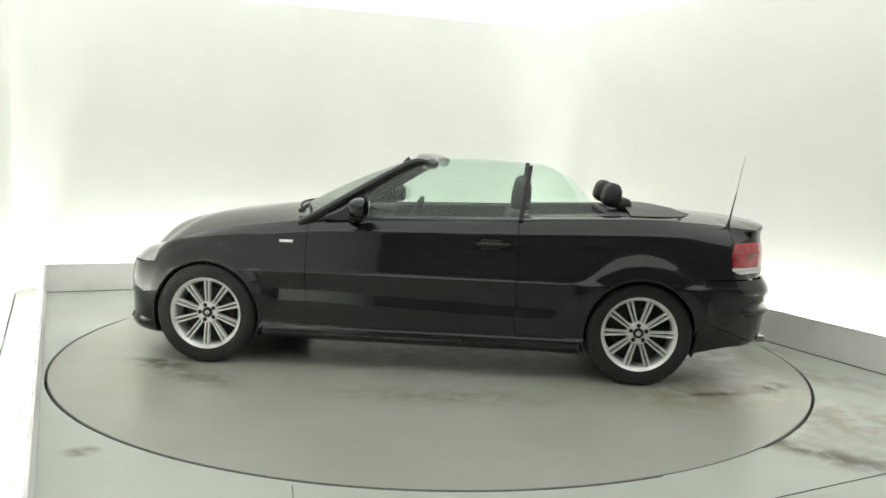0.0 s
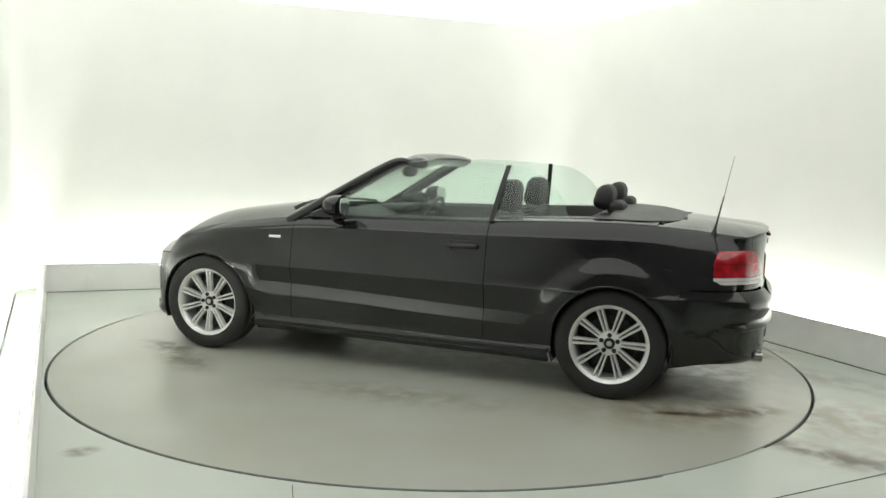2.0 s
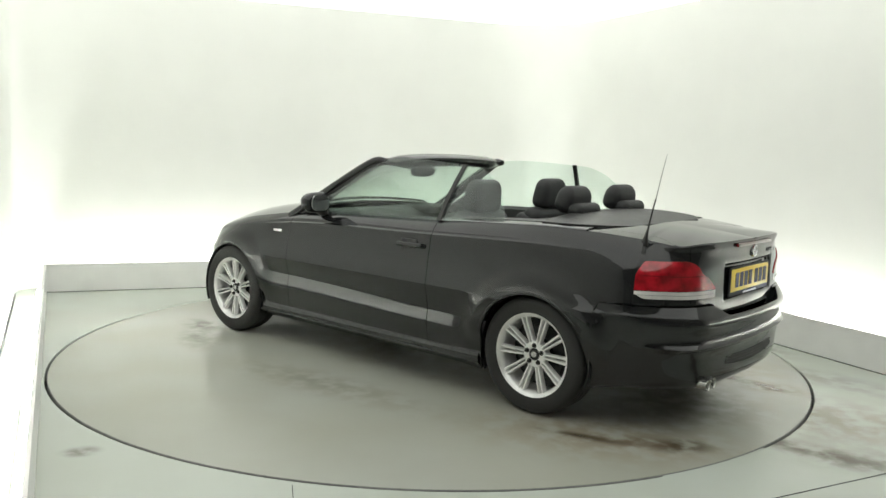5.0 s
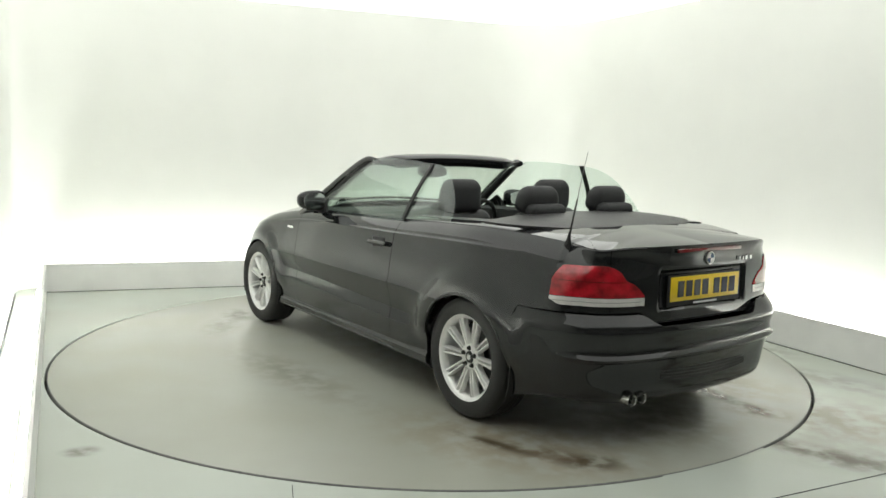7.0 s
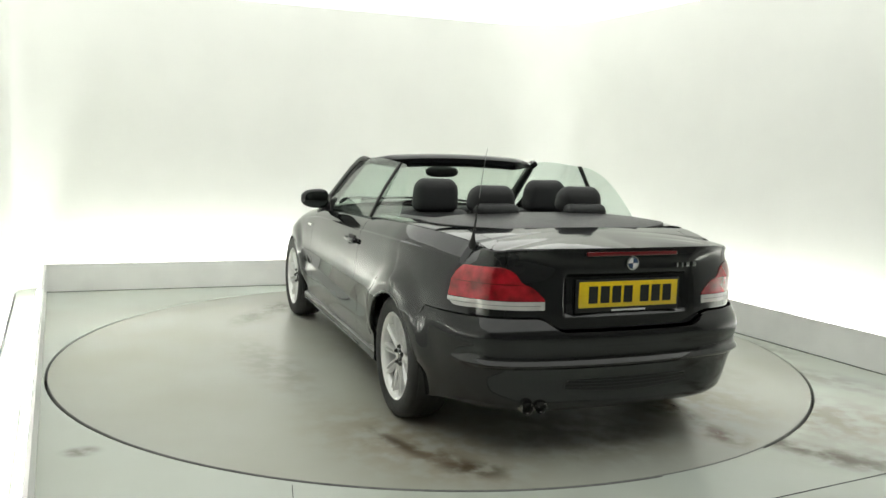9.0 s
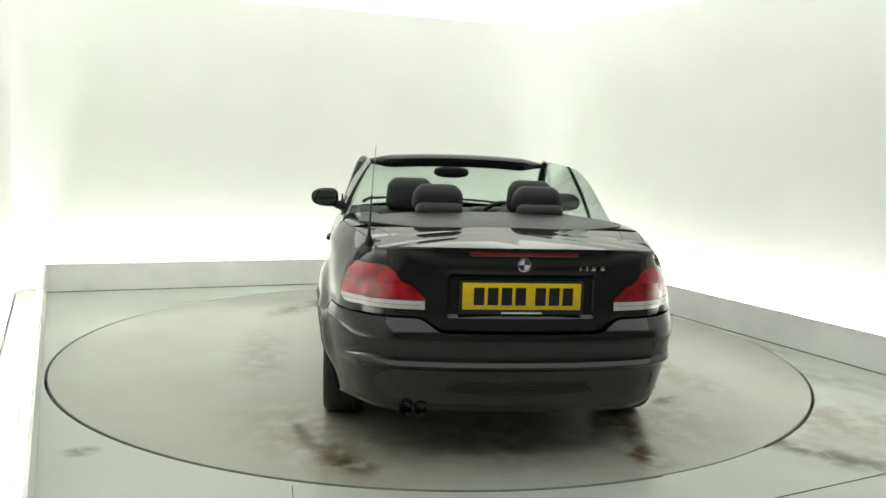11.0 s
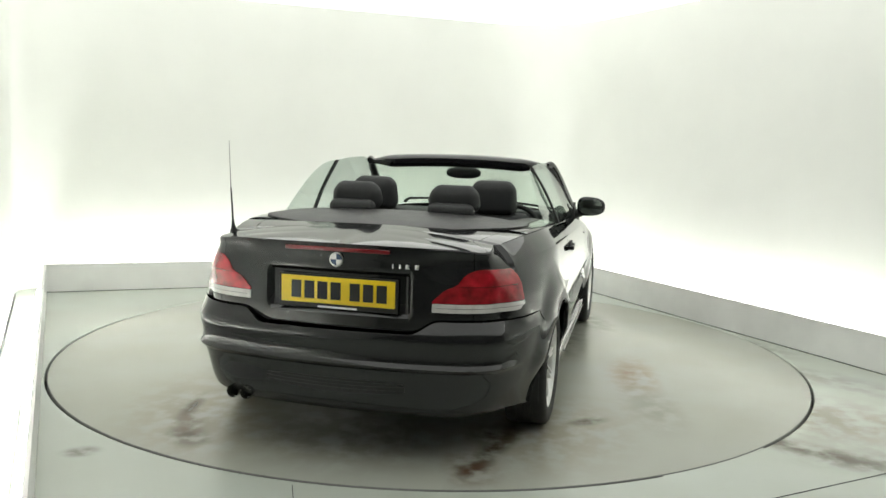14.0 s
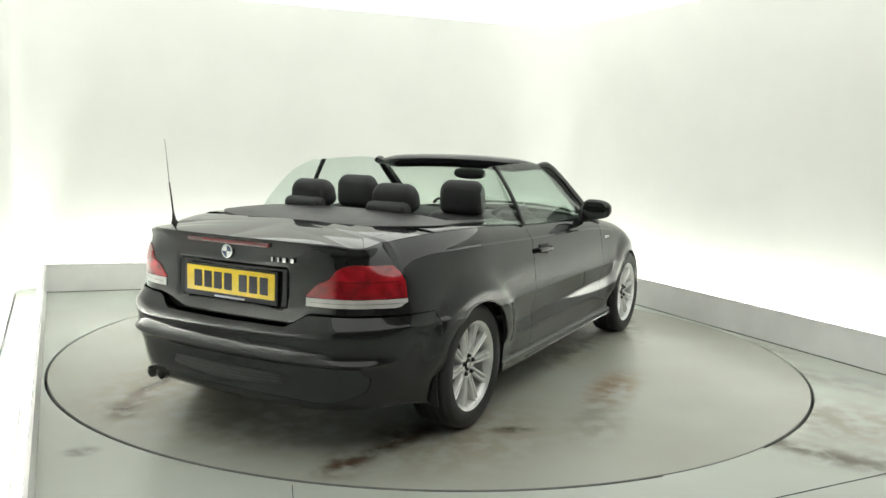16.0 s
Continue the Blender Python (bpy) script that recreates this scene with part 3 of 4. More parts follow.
def deck(sts, center, nq, bulge=2.0, q0=0.0, q1=1.0, lift=None):
    """A top sheet from the skin's upper edge towards the middle line; center maps 0..1 to (x, z)."""
    rows, n = [], len(sts)
    length = [0.0]
    for a, b in zip(sts, sts[1:]):
        length.append(length[-1] + math.dist((a.x, a.y), (b.x, b.y)))
    for s, l in zip(sts, length):
        e = s.at(s.ztop)
        cx, cz = center(l / length[-1])
        r = []
        for k in range(nq + 1):
            qa, qb = (q0(s) if callable(q0) else q0), (q1(s) if callable(q1) else q1)
            q = qa + (qb - qa) * k / nq
            p = e.lerp(Vector((cx, 0, 0)), q)
            p.z = e.z + (cz - e.z) * (1 - (1 - q) ** bulge)
            r.append(p)
        rows.append(r)
    return rows


def sheet(name, rows, material, label="", flange=0.02, gap=0.0022, flip=False, parent=None):
    bm = bmesh.new()
    vs = [[bm.verts.new(p) for p in r] for r in rows]
    for i in range(len(rows) - 1):
        for j in range(len(rows[0]) - 1):
            q = (vs[i][j], vs[i][j + 1], vs[i + 1][j + 1], vs[i + 1][j])
            bm.faces.new(q if flip else q[::-1])
    bmesh.ops.remove_doubles(bm, verts=bm.verts, dist=0.0006)
    bmesh.ops.dissolve_degenerate(bm, edges=bm.edges, dist=0.0003)
    bm.normal_update()
    if sum(f.normal.z for f in bm.faces) < 0:
        bmesh.ops.reverse_faces(bm, faces=bm.faces)
    return fold(name, bm, material, label, flange, gap, parent)


def build_skin():
    lo, hi = (lambda s: 0.0), (lambda s: 2.0)
    sill_top = 0.262

    def nose(s):
        return 0.60 + 0.02 * step(1.85, 1.60, s.x)
    for sts, sg in ((LEFT, 1), (RIGHT, -1)):
        fl = sg < 0
        skin("front_wing", between(sts, 1.72, 0.70), lambda s: sill_top if s.x < 0.985 else 0.0 if s.x < 1.601 else nose(s), hi, PAINT, flip=fl)
        skin("door", between(sts, 0.70, -0.592), lambda s: sill_top, hi, PAINT, flip=fl)
        skin("rear_wing", [s for s in between(sts, -0.592, -2.3) if s.x > -1.95 or abs(s.y) > 0.62], lambda s: sill_top if s.x > -1.0 else 0.655 if s.x < -1.685 else 0.0, hi, PAINT, flip=fl)
        skin("sill", between(sts, 0.999, -0.999), lo, lambda s: sill_top, PAINT, flip=fl)
    rear = [s for s in ROUND_REAR if s.x <= -1.679]
    skin("rear_bumper", rear, lo, lambda s: s.lid_edge() if s.x < -2 else 0.652, PAINT, flange=0.075)
    front = [s for s in ROUND_FRONT if s.x >= 1.599]
    skin("front_bumper", front, lo, lambda s: nose(s) if abs(s.y) > 0.35 else 2.0, PAINT)
    mid = [s for s in ROUND_REAR if s.x < -2.0 and abs(s.y) <= 0.621]
    skin("boot_lid_face", mid, lambda s: s.lid_edge() + 0.004, hi, PAINT)
    # headlamps wrap round the nose
    for sts, sg in ((LEFT, 1), (RIGHT, -1)):
        lamp = [s for s in sts if s.x > 1.719 and abs(s.y) > 0.349]
        skin("headlamp", lamp, lambda s: nose(s) + 0.004, hi, LAMPGLASS, "clear headlamp lens", flip=sg < 0)
    # bonnet and boot lid, each one sheet across the car
    def across(rows):
        return [r + [Vector((p.x, -p.y, p.z)) for p in r[-2::-1]] for r in rows]
    ss = [s for s in LEFT if s.x >= 0.62][::-1]
    zh = [(0.86, 0.965), (0.96, 0.965), (1.21, 0.938), (1.5, 0.885), (1.68, 0.832), (1.80, 0.77), (1.866, 0.70)]
    sheet("bonnet", across(deck(ss, lambda f: (0.86 + 1.006 * f, curve(zh, 0.86 + 1.006 * f)), 14, 2.4)), PAINT, gap=0.0, flange=0.0)
    ss = [s for s in LEFT if s.x <= -1.56]
    lid_z = lambda x: 1.016 - 0.061 * (max(0.0, -1.5 - x) / 0.7) ** 1.3
    middle = lambda f: (-1.58 - 0.575 * f, lid_z(-1.58 - 0.575 * f))
    shut = lambda s: 0.15 * (1 - step(-1.93, -2.09, s.x))
    sheet("boot_lid", across(deck(ss, middle, 15, 2.2, q0=shut)), PAINT, flange=0.006, gap=0.0013)
    wing = deck(ss, middle, 3, 2.2, q1=shut)
    for sts, sg in ((LEFT, 1), (RIGHT, -1)):
        side = [[Vector((p.x, sg * p.y, p.z)) for p in r] for r, s in zip(wing, ss) if shut(s) > 0.01]
        sheet("rear_wing_top", side, PAINT, gap=0.0013, flange=0.006)
        ss = between(sts, -0.592, -1.57)
        edge = [[s.at(s.ztop) + Vector((0, -sg * d, h)) for d, h in ((0, 0), (0.004, 0.003), (0.03, 0.009), (0.07, 0.013), (0.10, 0.015))] for s in ss]
        sheet("rear_deck_edge", edge, PAINT)
        ss = between(sts, -1.27, -1.60)
        rim = [[s.at(s.ztop) + Vector((0, -sg * d, h)) for d, h in ((0.098, 0.0145), (0.16, 0.016), (0.26, 0.016), (0.45, 0.014))] for s in ss]
        sheet("tonneau_base", rim, PAINT, gap=0.0)
        # door top and its inner trim
        ss = between(sts, 0.64, -0.592)
        edge = [[s.at(s.ztop) + Vector((0, -sg * d, h)) for d, h in ((0, 0), (0.01, 0.006), (0.03, 0.009), (0.04, 0.004), (0.045, -0.02), (0.05, 0.008), (0.08, 0.01), (0.11, -0.01), (0.115, -0.25), (0.10, -0.6))] for s in ss]
        sheet("door_trim", edge, TRIM, "dark inner door trim", gap=0.0)
        # satin deck beside the rear seats, then down into the cabin
        ss = between(sts, -0.592, -1.33)
        edge = []
        for s in ss:
            e, w = s.at(s.ztop), 0.10 + 0.07 * step(-0.75, -1.2, s.x)
            edge.append([e + Vector((0, -sg * d, h)) for d, h in ((0.098, 0.017), (0.098 + w * 0.5, 0.022), (0.098 + w, 0.018), (0.11 + w, -0.01), (0.12 + w, -0.25), (0.11 + w, -0.6))])
        sheet("side_trim", edge, HOODLID, "dark satin side deck and rear side trim", gap=0.001)
    # soft top lid
    rows = []
    for i in range(25):
        f = i / 24
        x = -1.262 - 0.423 * f
        half = 0.695 * (1 - max(0.0, (f - 0.1) / 0.9) ** 3.0 * 0.55)
        rows.append([Vector((x, half * (1 - 2 * k / 20), 1.009 + 0.040 * (1 - abs(1 - 2 * k / 20) ** 3) * (1 - f ** 2 * 0.85) - 0.012 * f ** 4)) for k in range(21)])
    sheet("soft_top_lid", rows, HOODLID, "dark satin lid over the folded soft top", flange=0.012)


build_skin()


def wheel_meshes():
    tyre = lathe([(0.222, 0.085), (0.226, 0.098), (0.245, 0.104), (0.275, 0.106), (0.295, 0.100), (0.308, 0.088), (0.3135, 0.07), (0.315, 0.045), (0.3115, 0.043), (0.3115, 0.037), (0.315, 0.035),
                  (0.3155, 0.006), (0.312, 0.004), (0.312, -0.004), (0.3155, -0.006), (0.315, -0.035), (0.3115, -0.037), (0.3115, -0.043), (0.315, -0.045), (0.3135, -0.07), (0.305, -0.095), (0.27, -0.105), (0.222, -0.09)], 72)
    # rim: flange, barrel, ten pairs of spokes, hub
    v, f = lathe([(0.205, -0.09), (0.197, 0.05), (0.202, 0.074), (0.212, 0.086), (0.222, 0.093), (0.229, 0.097), (0.2345, 0.092), (0.235, 0.084), (0.224, 0.080), (0.222, -0.09)], 72)
    verts, faces = list(v), list(f)

    def add(vs, fs):
        b = len(verts)
        verts.extend(vs)
        faces.extend(tuple(k + b for k in q) for q in fs)
    for k in range(10):
        a = 2 * math.pi * k / 10
        rad, tan = Vector((math.cos(a), 0, math.sin(a))), Vector((-math.sin(a), 0, math.cos(a)))
        for sgn in (1, -1):
            rows = []
            for fr in (0.0, 0.25, 0.5, 0.75, 0.92, 1.0):
                r = 0.050 + 0.166 * fr
                c = rad * r + tan * sgn * (0.0088 + 0.0052 * fr) + Vector((0, 0.062 + 0.008 * math.sin(fr * 3) + 0.018 * fr * fr, 0))
                h = 0.0056 + 0.0022 * fr ** 2
                rows.append([c - tan * h * 1.15 - Vector((0, 0.03, 0)), c - tan * h - Vector((0, 0.005, 0)), c - tan * h * 0.55, c + tan * h * 0.55, c + tan * h - Vector((0, 0.005, 0)), c + tan * h * 1.15 - Vector((0, 0.03, 0))])
            add(*grid(rows))
    add(*lathe([(0.0005, 0.052), (0.030, 0.052), (0.034, 0.062), (0.060, 0.064), (0.070, 0.058), (0.072, 0.02)], 40))
    rim = (verts, faces)
    brake = lathe([(0.0005, 0.015), (0.075, 0.015), (0.08, 0.0), (0.15, 0.0), (0.152, -0.02), (0.19, -0.03), (0.2, -0.085), (0.0005, -0.09)], 48)
    cap = lathe([(0.0005, 0.0665), (0.024, 0.066), (0.030, 0.063), (0.031, 0.054)], 32)
    bolt = lathe([(0.0005, 0.012), (0.006, 0.013), (0.0085, 0.011), (0.009, 0.0)], 12)
    hole = lathe([(0.0005, 0.0), (0.013, 0.0005), (0.0135, -0.002)], 16)
    disc = lathe([(0.0005, 0.0685), (0.016, 0.068), (0.018, 0.064)], 24)
    return [mesh_of(n, d[0], d[1], m) for n, d, m in (("brake_disc", brake, DARKMETAL), ("tyre", tyre, RUBBER), ("rim", rim, ALLOY), ("hub_cap", cap, SEAL), ("bolt", bolt, DARKMETAL), ("bolt_seat", hole, DARKMETAL), ("hub_disc", disc, CHROME))]


def build_wheels():
    brake, tyre, rim, cap, bolt, hole, disc = wheel_meshes()
    for x, y, spin in ((AXLE_F, 0.742, 17), (AXLE_R, 0.752, 0), (AXLE_F, -0.742, 15), (AXLE_R, -0.752, 3)):
        side = 0 if y > 0 else 180
        w = part("wheel", brake, None, car, "silver ten-double-spoke alloy wheel", pose(x, y, WHEEL_Z + 0.003, 0, 0, side) @ pose(0, 0, 0, 0, spin, 0))
        part("tyre", tyre, None, w, "black road tyre")
        part("rim", rim, None, w, "silver alloy rim with paired spokes")
        hub = part("hub_cap", cap, None, w, "small round hub emblem")
        part("hub_disc", disc, None, hub, "small silvery hub disc")
        for k in range(5):
            a = 2 * math.pi * (k + 0.25) / 5
            m = Matrix.Translation((0.048 * math.cos(a), 0.0645, 0.048 * math.sin(a)))
            part("bolt_seat", hole, None, w, m=m)
            part("bolt", bolt, None, w, m=m)
    # wheel wells and underbody
    for ax in (AXLE_F, AXLE_R):
        for sg in (1, -1):
            prof = [Vector((ax + (ARCH_R + 0.012) * math.cos(a), 0, WHEEL_Z + (ARCH_R + 0.012) * math.sin(a))) for a in (math.pi * (-0.12 + 1.24 * k / 24) for k in range(25))]
            rows = [[p + Vector((0, sg * y, 0)) for y in (0.55, 0.70, 0.83)] for p in prof]
            part("wheel_well", grid(rows, 0.004), PLASTIC, car, "dark plastic wheel well liner")
            part("inner_wing", extrude_outline([(ax - 0.36, 0.2), (ax + 0.36, 0.2), (ax + 0.36, 0.62), (ax - 0.36, 0.62)], sg * 0.545, sg * 0.555), PLASTIC, car)
    part("underbody", join(box(0, 0, 0.21, 1.9, 1.56, 0.07, 0.02), box(0, 0, 0.23, 3.6, 1.06, 0.06, 0.02), box(-1.84, 0, 0.29, 0.40, 0.92, 0.07, 0.03), box(1.8, 0, 0.22, 0.3, 1.1, 0.06, 0.03)), PLASTIC, car, "dark underbody tray")


build_wheels()


def build_screen():
    def header(y):
        f = abs(y) / 0.6
        return 0.10 - 0.085 * f * f, 1.336 - 0.030 * f ** 2.2
    prof = [(0.025, -0.022), (0.012, -0.004), (-0.02, 0.004), (-0.07, 0.004), (-0.115, -0.004), (-0.140, -0.018), (-0.138, -0.044), (-0.105, -0.064), (-0.03, -0.060), (0.015, -0.040), (0.025, -0.022)]
    rows = []
    for k in range(33):
        y = -0.625 + 1.25 * k / 32
        x, zz = header(y)
        taper = 1 - 0.62 * step(0.42, 0.625, abs(y))
        back = 0.028 * step(0.45, 0.625, abs(y))
        rows.append([Vector((x + back + a * (1 - 0.25 * abs(y)) * taper, y, zz - back * 0.5 + b * 1.25 * taper)) for a, b in prof])
    v, f = grid(rows)
    v, f = list(v), list(f)
    n = len(prof)
    f += [tuple(range(n - 1)), tuple(len(v) - n + k for k in range(n - 1))[::-1]]
    part("windscreen_header", (v, f), PAINT, car, "black windscreen header rail", sharp=50)
    for sg in (1, -1):
        pts = spline([(0.76, sg * 0.745, 0.885), (0.62, sg * 0.728, 0.965), (0.39, sg * 0.69, 1.105), (0.18, sg * 0.657, 1.228), (0.06, sg * 0.632, 1.288), (-0.02, sg * 0.612, 1.285)], 6)
        part("windscreen_pillar", tube(pts, [0.033 - 0.014 * (i / len(pts)) ** 2 for i in range(len(pts))], 12), PAINT, car)
        pts = [p + Vector((-0.03, -sg * 0.012, -0.012)) for p in pts[3:-5]]
        part("pillar_trim", tube(pts, [0.030 - 0.014 * (i / len(pts)) ** 2 for i in range(len(pts))], 10), SEAL, car, "dark inner pillar trim")
    rows = []
    for k in range(21):
        y = -1 + 2 * k / 20
        hx, hz = header(y * 0.6)
        a, b = Vector((0.70 + 0.19 * (1 - y * y), y * 0.715, 0.918 + 0.045 * (1 - y * y))), Vector((hx + 0.02, y * 0.605, hz - 0.028))
        rows.append([a.lerp(b, f) + Vector((0.02 * math.sin(f * math.pi), 0, 0.012 * math.sin(f * math.pi))) for f in (j / 10 for j in range(11))])
    ob = part("windscreen", grid(rows, 0.005), SCREEN, car, "clear windscreen glass")
    ob.visible_shadow = False
    # black scuttle with wiper arms
    rows = []
    for k in range(17):
        y = -1 + 2 * k / 16
        a = Vector((0.69 + 0.20 * (1 - y * y), y * 0.73, 0.915 + 0.042 * (1 - y * y)))
        rows.append([a + Vector((d, 0, h)) for d, h in ((-0.06, -0.02), (0.0, 0.0), (0.05, -0.012), (0.12, -0.03))])
    part("scuttle", grid(rows, 0.01), PLASTIC, car, "black plastic scuttle panel")
    for y0, y1 in ((0.42, -0.12), (-0.14, -0.62)):
        f = lambda y: Vector((0.72 + 0.20 * (1 - (y / 0.715) ** 2), y, 0.926 + 0.045 * (1 - (y / 0.715) ** 2)))
        p = [f(y0 + (y1 - y0) * i / 8) for i in range(9)]
        part("wiper", tube([q + Vector((-0.02, 0, 0.012)) for q in p], 0.009, 8), SEAL, car, "black wiper blade")
    part("wiper_arm", tube([(0.80, 0.60, 0.955), (0.76, 0.55, 0.985), (0.80, 0.35, 0.99)], [0.014, 0.011, 0.007], 8), SEAL, car)
    bm = bmesh.new()
    bmesh.ops.create_uvsphere(bm, u_segments=28, v_segments=16, radius=1)
    for v in bm.verts:
        f = lambda a, e: math.copysign(abs(a) ** e, a)
        v.co = Vector((0.225 + 0.024 * f(v.co.x, 0.8), 0.125 * f(v.co.y, 0.75), 1.213 + 0.040 * f(v.co.z, 0.8)))
    mir = part("inside_mirror", bm, SEAL, car, "dark inside rear-view mirror")
    part("mirror_stem", tube([(0.235, 0, 1.22), (0.22, 0, 1.27), (0.18, 0, 1.305)], 0.012, 8), SEAL, mir)


def build_side_glass():
    for sg in (1, -1):
        top = spline([(0.60, sg * 0.735, 0.962), (0.36, sg * 0.690, 1.10), (0.16, sg * 0.655, 1.225), (0.03, sg * 0.630, 1.283), (-0.15, sg * 0.614, 1.306), (-0.4, sg * 0.607, 1.302), (-0.645, sg * 0.603, 1.288)], 6)
        n = len(top)
        rows = []
        for i, t in enumerate(top):
            f = i / (n - 1)
            b = Vector((0.60 - 1.20 * f, sg * (0.762 + 0.008 * f), 0.93 + 0.035 * f))
            rows.append([b.lerp(t, j / 6) + Vector((0, sg * 0.012 * math.sin(math.pi * j / 6), 0)) for j in range(7)])
        ob = part("door_window", grid(rows, 0.004), GLASS, car, "raised green-tinted door window")
        ob.visible_shadow = False
        a, b = Vector((-0.60, sg * 0.773, 0.965)), Vector((-0.65, sg * 0.603, 1.290))
        strip = [[a.lerp(b, j / 6) + Vector((dx, sg * (0.012 * math.sin(math.pi * j / 6) + dy), 0)) for dx, dy in ((0.012, 0.005), (-0.016, 0.006), (-0.016, -0.009), (0.012, -0.009), (0.012, 0.005))] for j in range(7)]
        part("window_seal", grid(strip), SEAL, car, "black upright window seal")
        top = spline([(-0.668, sg * 0.602, 1.286), (-0.78, sg * 0.615, 1.275), (-0.90, sg * 0.65, 1.215), (-1.0, sg * 0.695, 1.11), (-1.06, sg * 0.745, 1.0)], 6)
        n = len(top)
        rows = []
        for i, t in enumerate(top):
            f = i / (n - 1)
            b = Vector((-0.618 - 0.44 * f, sg * (0.769 - 0.015 * f), 0.965 + 0.03 * f))
            rows.append([b.lerp(t, j / 6) for j in range(7)])
        ob = part("quarter_window", grid(rows, 0.004), GLASS, car, "raised green-tinted rear quarter window")
        ob.visible_shadow = False


def headrest(x, y, z, deep, wide, tall, lean):
    """A padded headrest, domed at the top and drawn in towards its foot."""
    bm = box(0, 0, 0, deep, wide, tall, 0.052, 6)
    for v in bm.verts:
        t = 2 * v.co.z / tall
        v.co.y *= 1.0 - 0.07 * t * t - 0.05 * t
        v.co.x *= 1.0 - 0.12 * t
        v.co.z += 0.012 * (1 - (2 * v.co.y / wide) ** 2) * max(0.0, t)
    bmesh.ops.transform(bm, matrix=pose(x, y, z, 0, lean, 0), verts=bm.verts)
    return bm


def build_cabin():
    part("cabin_floor", box(-0.30, 0, 0.27, 2.0, 1.40, 0.04, 0.015), TRIM, car, "dark cabin carpet")
    part("bulkhead", box(-1.33, 0, 0.64, 0.05, 1.30, 0.70, 0.02), TRIM, car)
    part("front_bulkhead", box(0.70, 0, 0.58, 0.05, 1.36, 0.62, 0.02), TRIM, car)
    dash = spline([(0.72, 0.93), (0.60, 0.935), (0.48, 0.925), (0.40, 0.89), (0.37, 0.82), (0.40, 0.70), (0.46, 0.58), (0.72, 0.55)], 5)
    part("dashboard", extrude_outline([(p.x, p.y) for p in [Vector((q[0], q[1])) for q in dash]], -0.71, 0.71), TRIM, car, "dark soft dashboard", sharp=40)
    part("instrument_hood", box(0.42, -0.37, 0.925, 0.20, 0.36, 0.06, 0.03, 4), TRIM, car)
    part("centre_console", box(0.0, 0, 0.45, 0.9, 0.22, 0.30, 0.04, 4), TRIM, car)
    ring = [(0.185 * math.cos(a), 0.185 * math.sin(a)) for a in (2 * math.pi * k / 40 for k in range(41))]
    tilt = pose(0.20, -0.37, 0.84, 0, -24, 0)
    wheel = part("steering_wheel", tube([tilt @ Vector((0, a, b)) for a, b in ring], 0.016, 10), PLASTIC, car, "black steering wheel")
    part("hub", box(0, 0, 0, 0.05, 0.17, 0.13, 0.025, 3), PLASTIC, wheel, m=tilt @ pose(0.015, 0, 0))
    for a in (0, 180, 270):
        part("spoke", box(0, 0.11, 0, 0.02, 0.14, 0.035, 0.008, 2), PLASTIC, wheel, m=tilt @ pose(0.005, 0, 0, a))
    for y in (0.365, -0.378):
        seat = part("front_seat", box(-0.28, y, 0.47, 0.52, 0.50, 0.16, 0.06, 5), CLOTH, car, "dark leather front seat")
        part("backrest", join(box(-0.54, y, 0.735, 0.14, 0.46, 0.56, 0.07, 5, Matrix.Rotation(radians(-14), 4, "Y")), box(-0.51, y + 0.2, 0.74, 0.14, 0.10, 0.46, 0.045, 4, Matrix.Rotation(radians(-14), 4, "Y")),
             box(-0.51, y - 0.2, 0.74, 0.14, 0.10, 0.46, 0.045, 4, Matrix.Rotation(radians(-14), 4, "Y"))), CLOTH, seat)
        part("headrest", headrest(-0.605, y, 1.093, 0.12, 0.285, 0.195, -8), CLOTH, seat, "rounded dark headrest")
        for d in (-0.06, 0.06):
            part("headrest_post", tube([(-0.615, y + d, 0.92), (-0.607, y + d, 1.03)], 0.006, 8), CHROME, seat)
    bench = part("rear_bench", box(-0.95, 0, 0.50, 0.42, 1.12, 0.18, 0.06, 5), CLOTH, car, "dark leather rear bench")
    part("backrest", box(-1.17, 0, 0.74, 0.14, 1.06, 0.46, 0.05, 5, Matrix.Rotation(radians(-14), 4, "Y")), CLOTH, bench)
    for y in (0.265, -0.28):
        part("headrest", headrest(-1.19, y, 1.108, 0.115, 0.275, 0.145, -10), CLOTH, bench, "rounded dark rear headrest")
        part("roll_bar_cover", box(-1.262, y, 1.052, 0.10, 0.25, 0.085, 0.038, 5), CLOTH, bench, "padded cover behind the rear headrest")
    part("rear_shelf", box(-1.24, 0, 0.985, 0.20, 1.20, 0.05, 0.02, 3), TRIM, car, "dark shelf behind the rear seats")


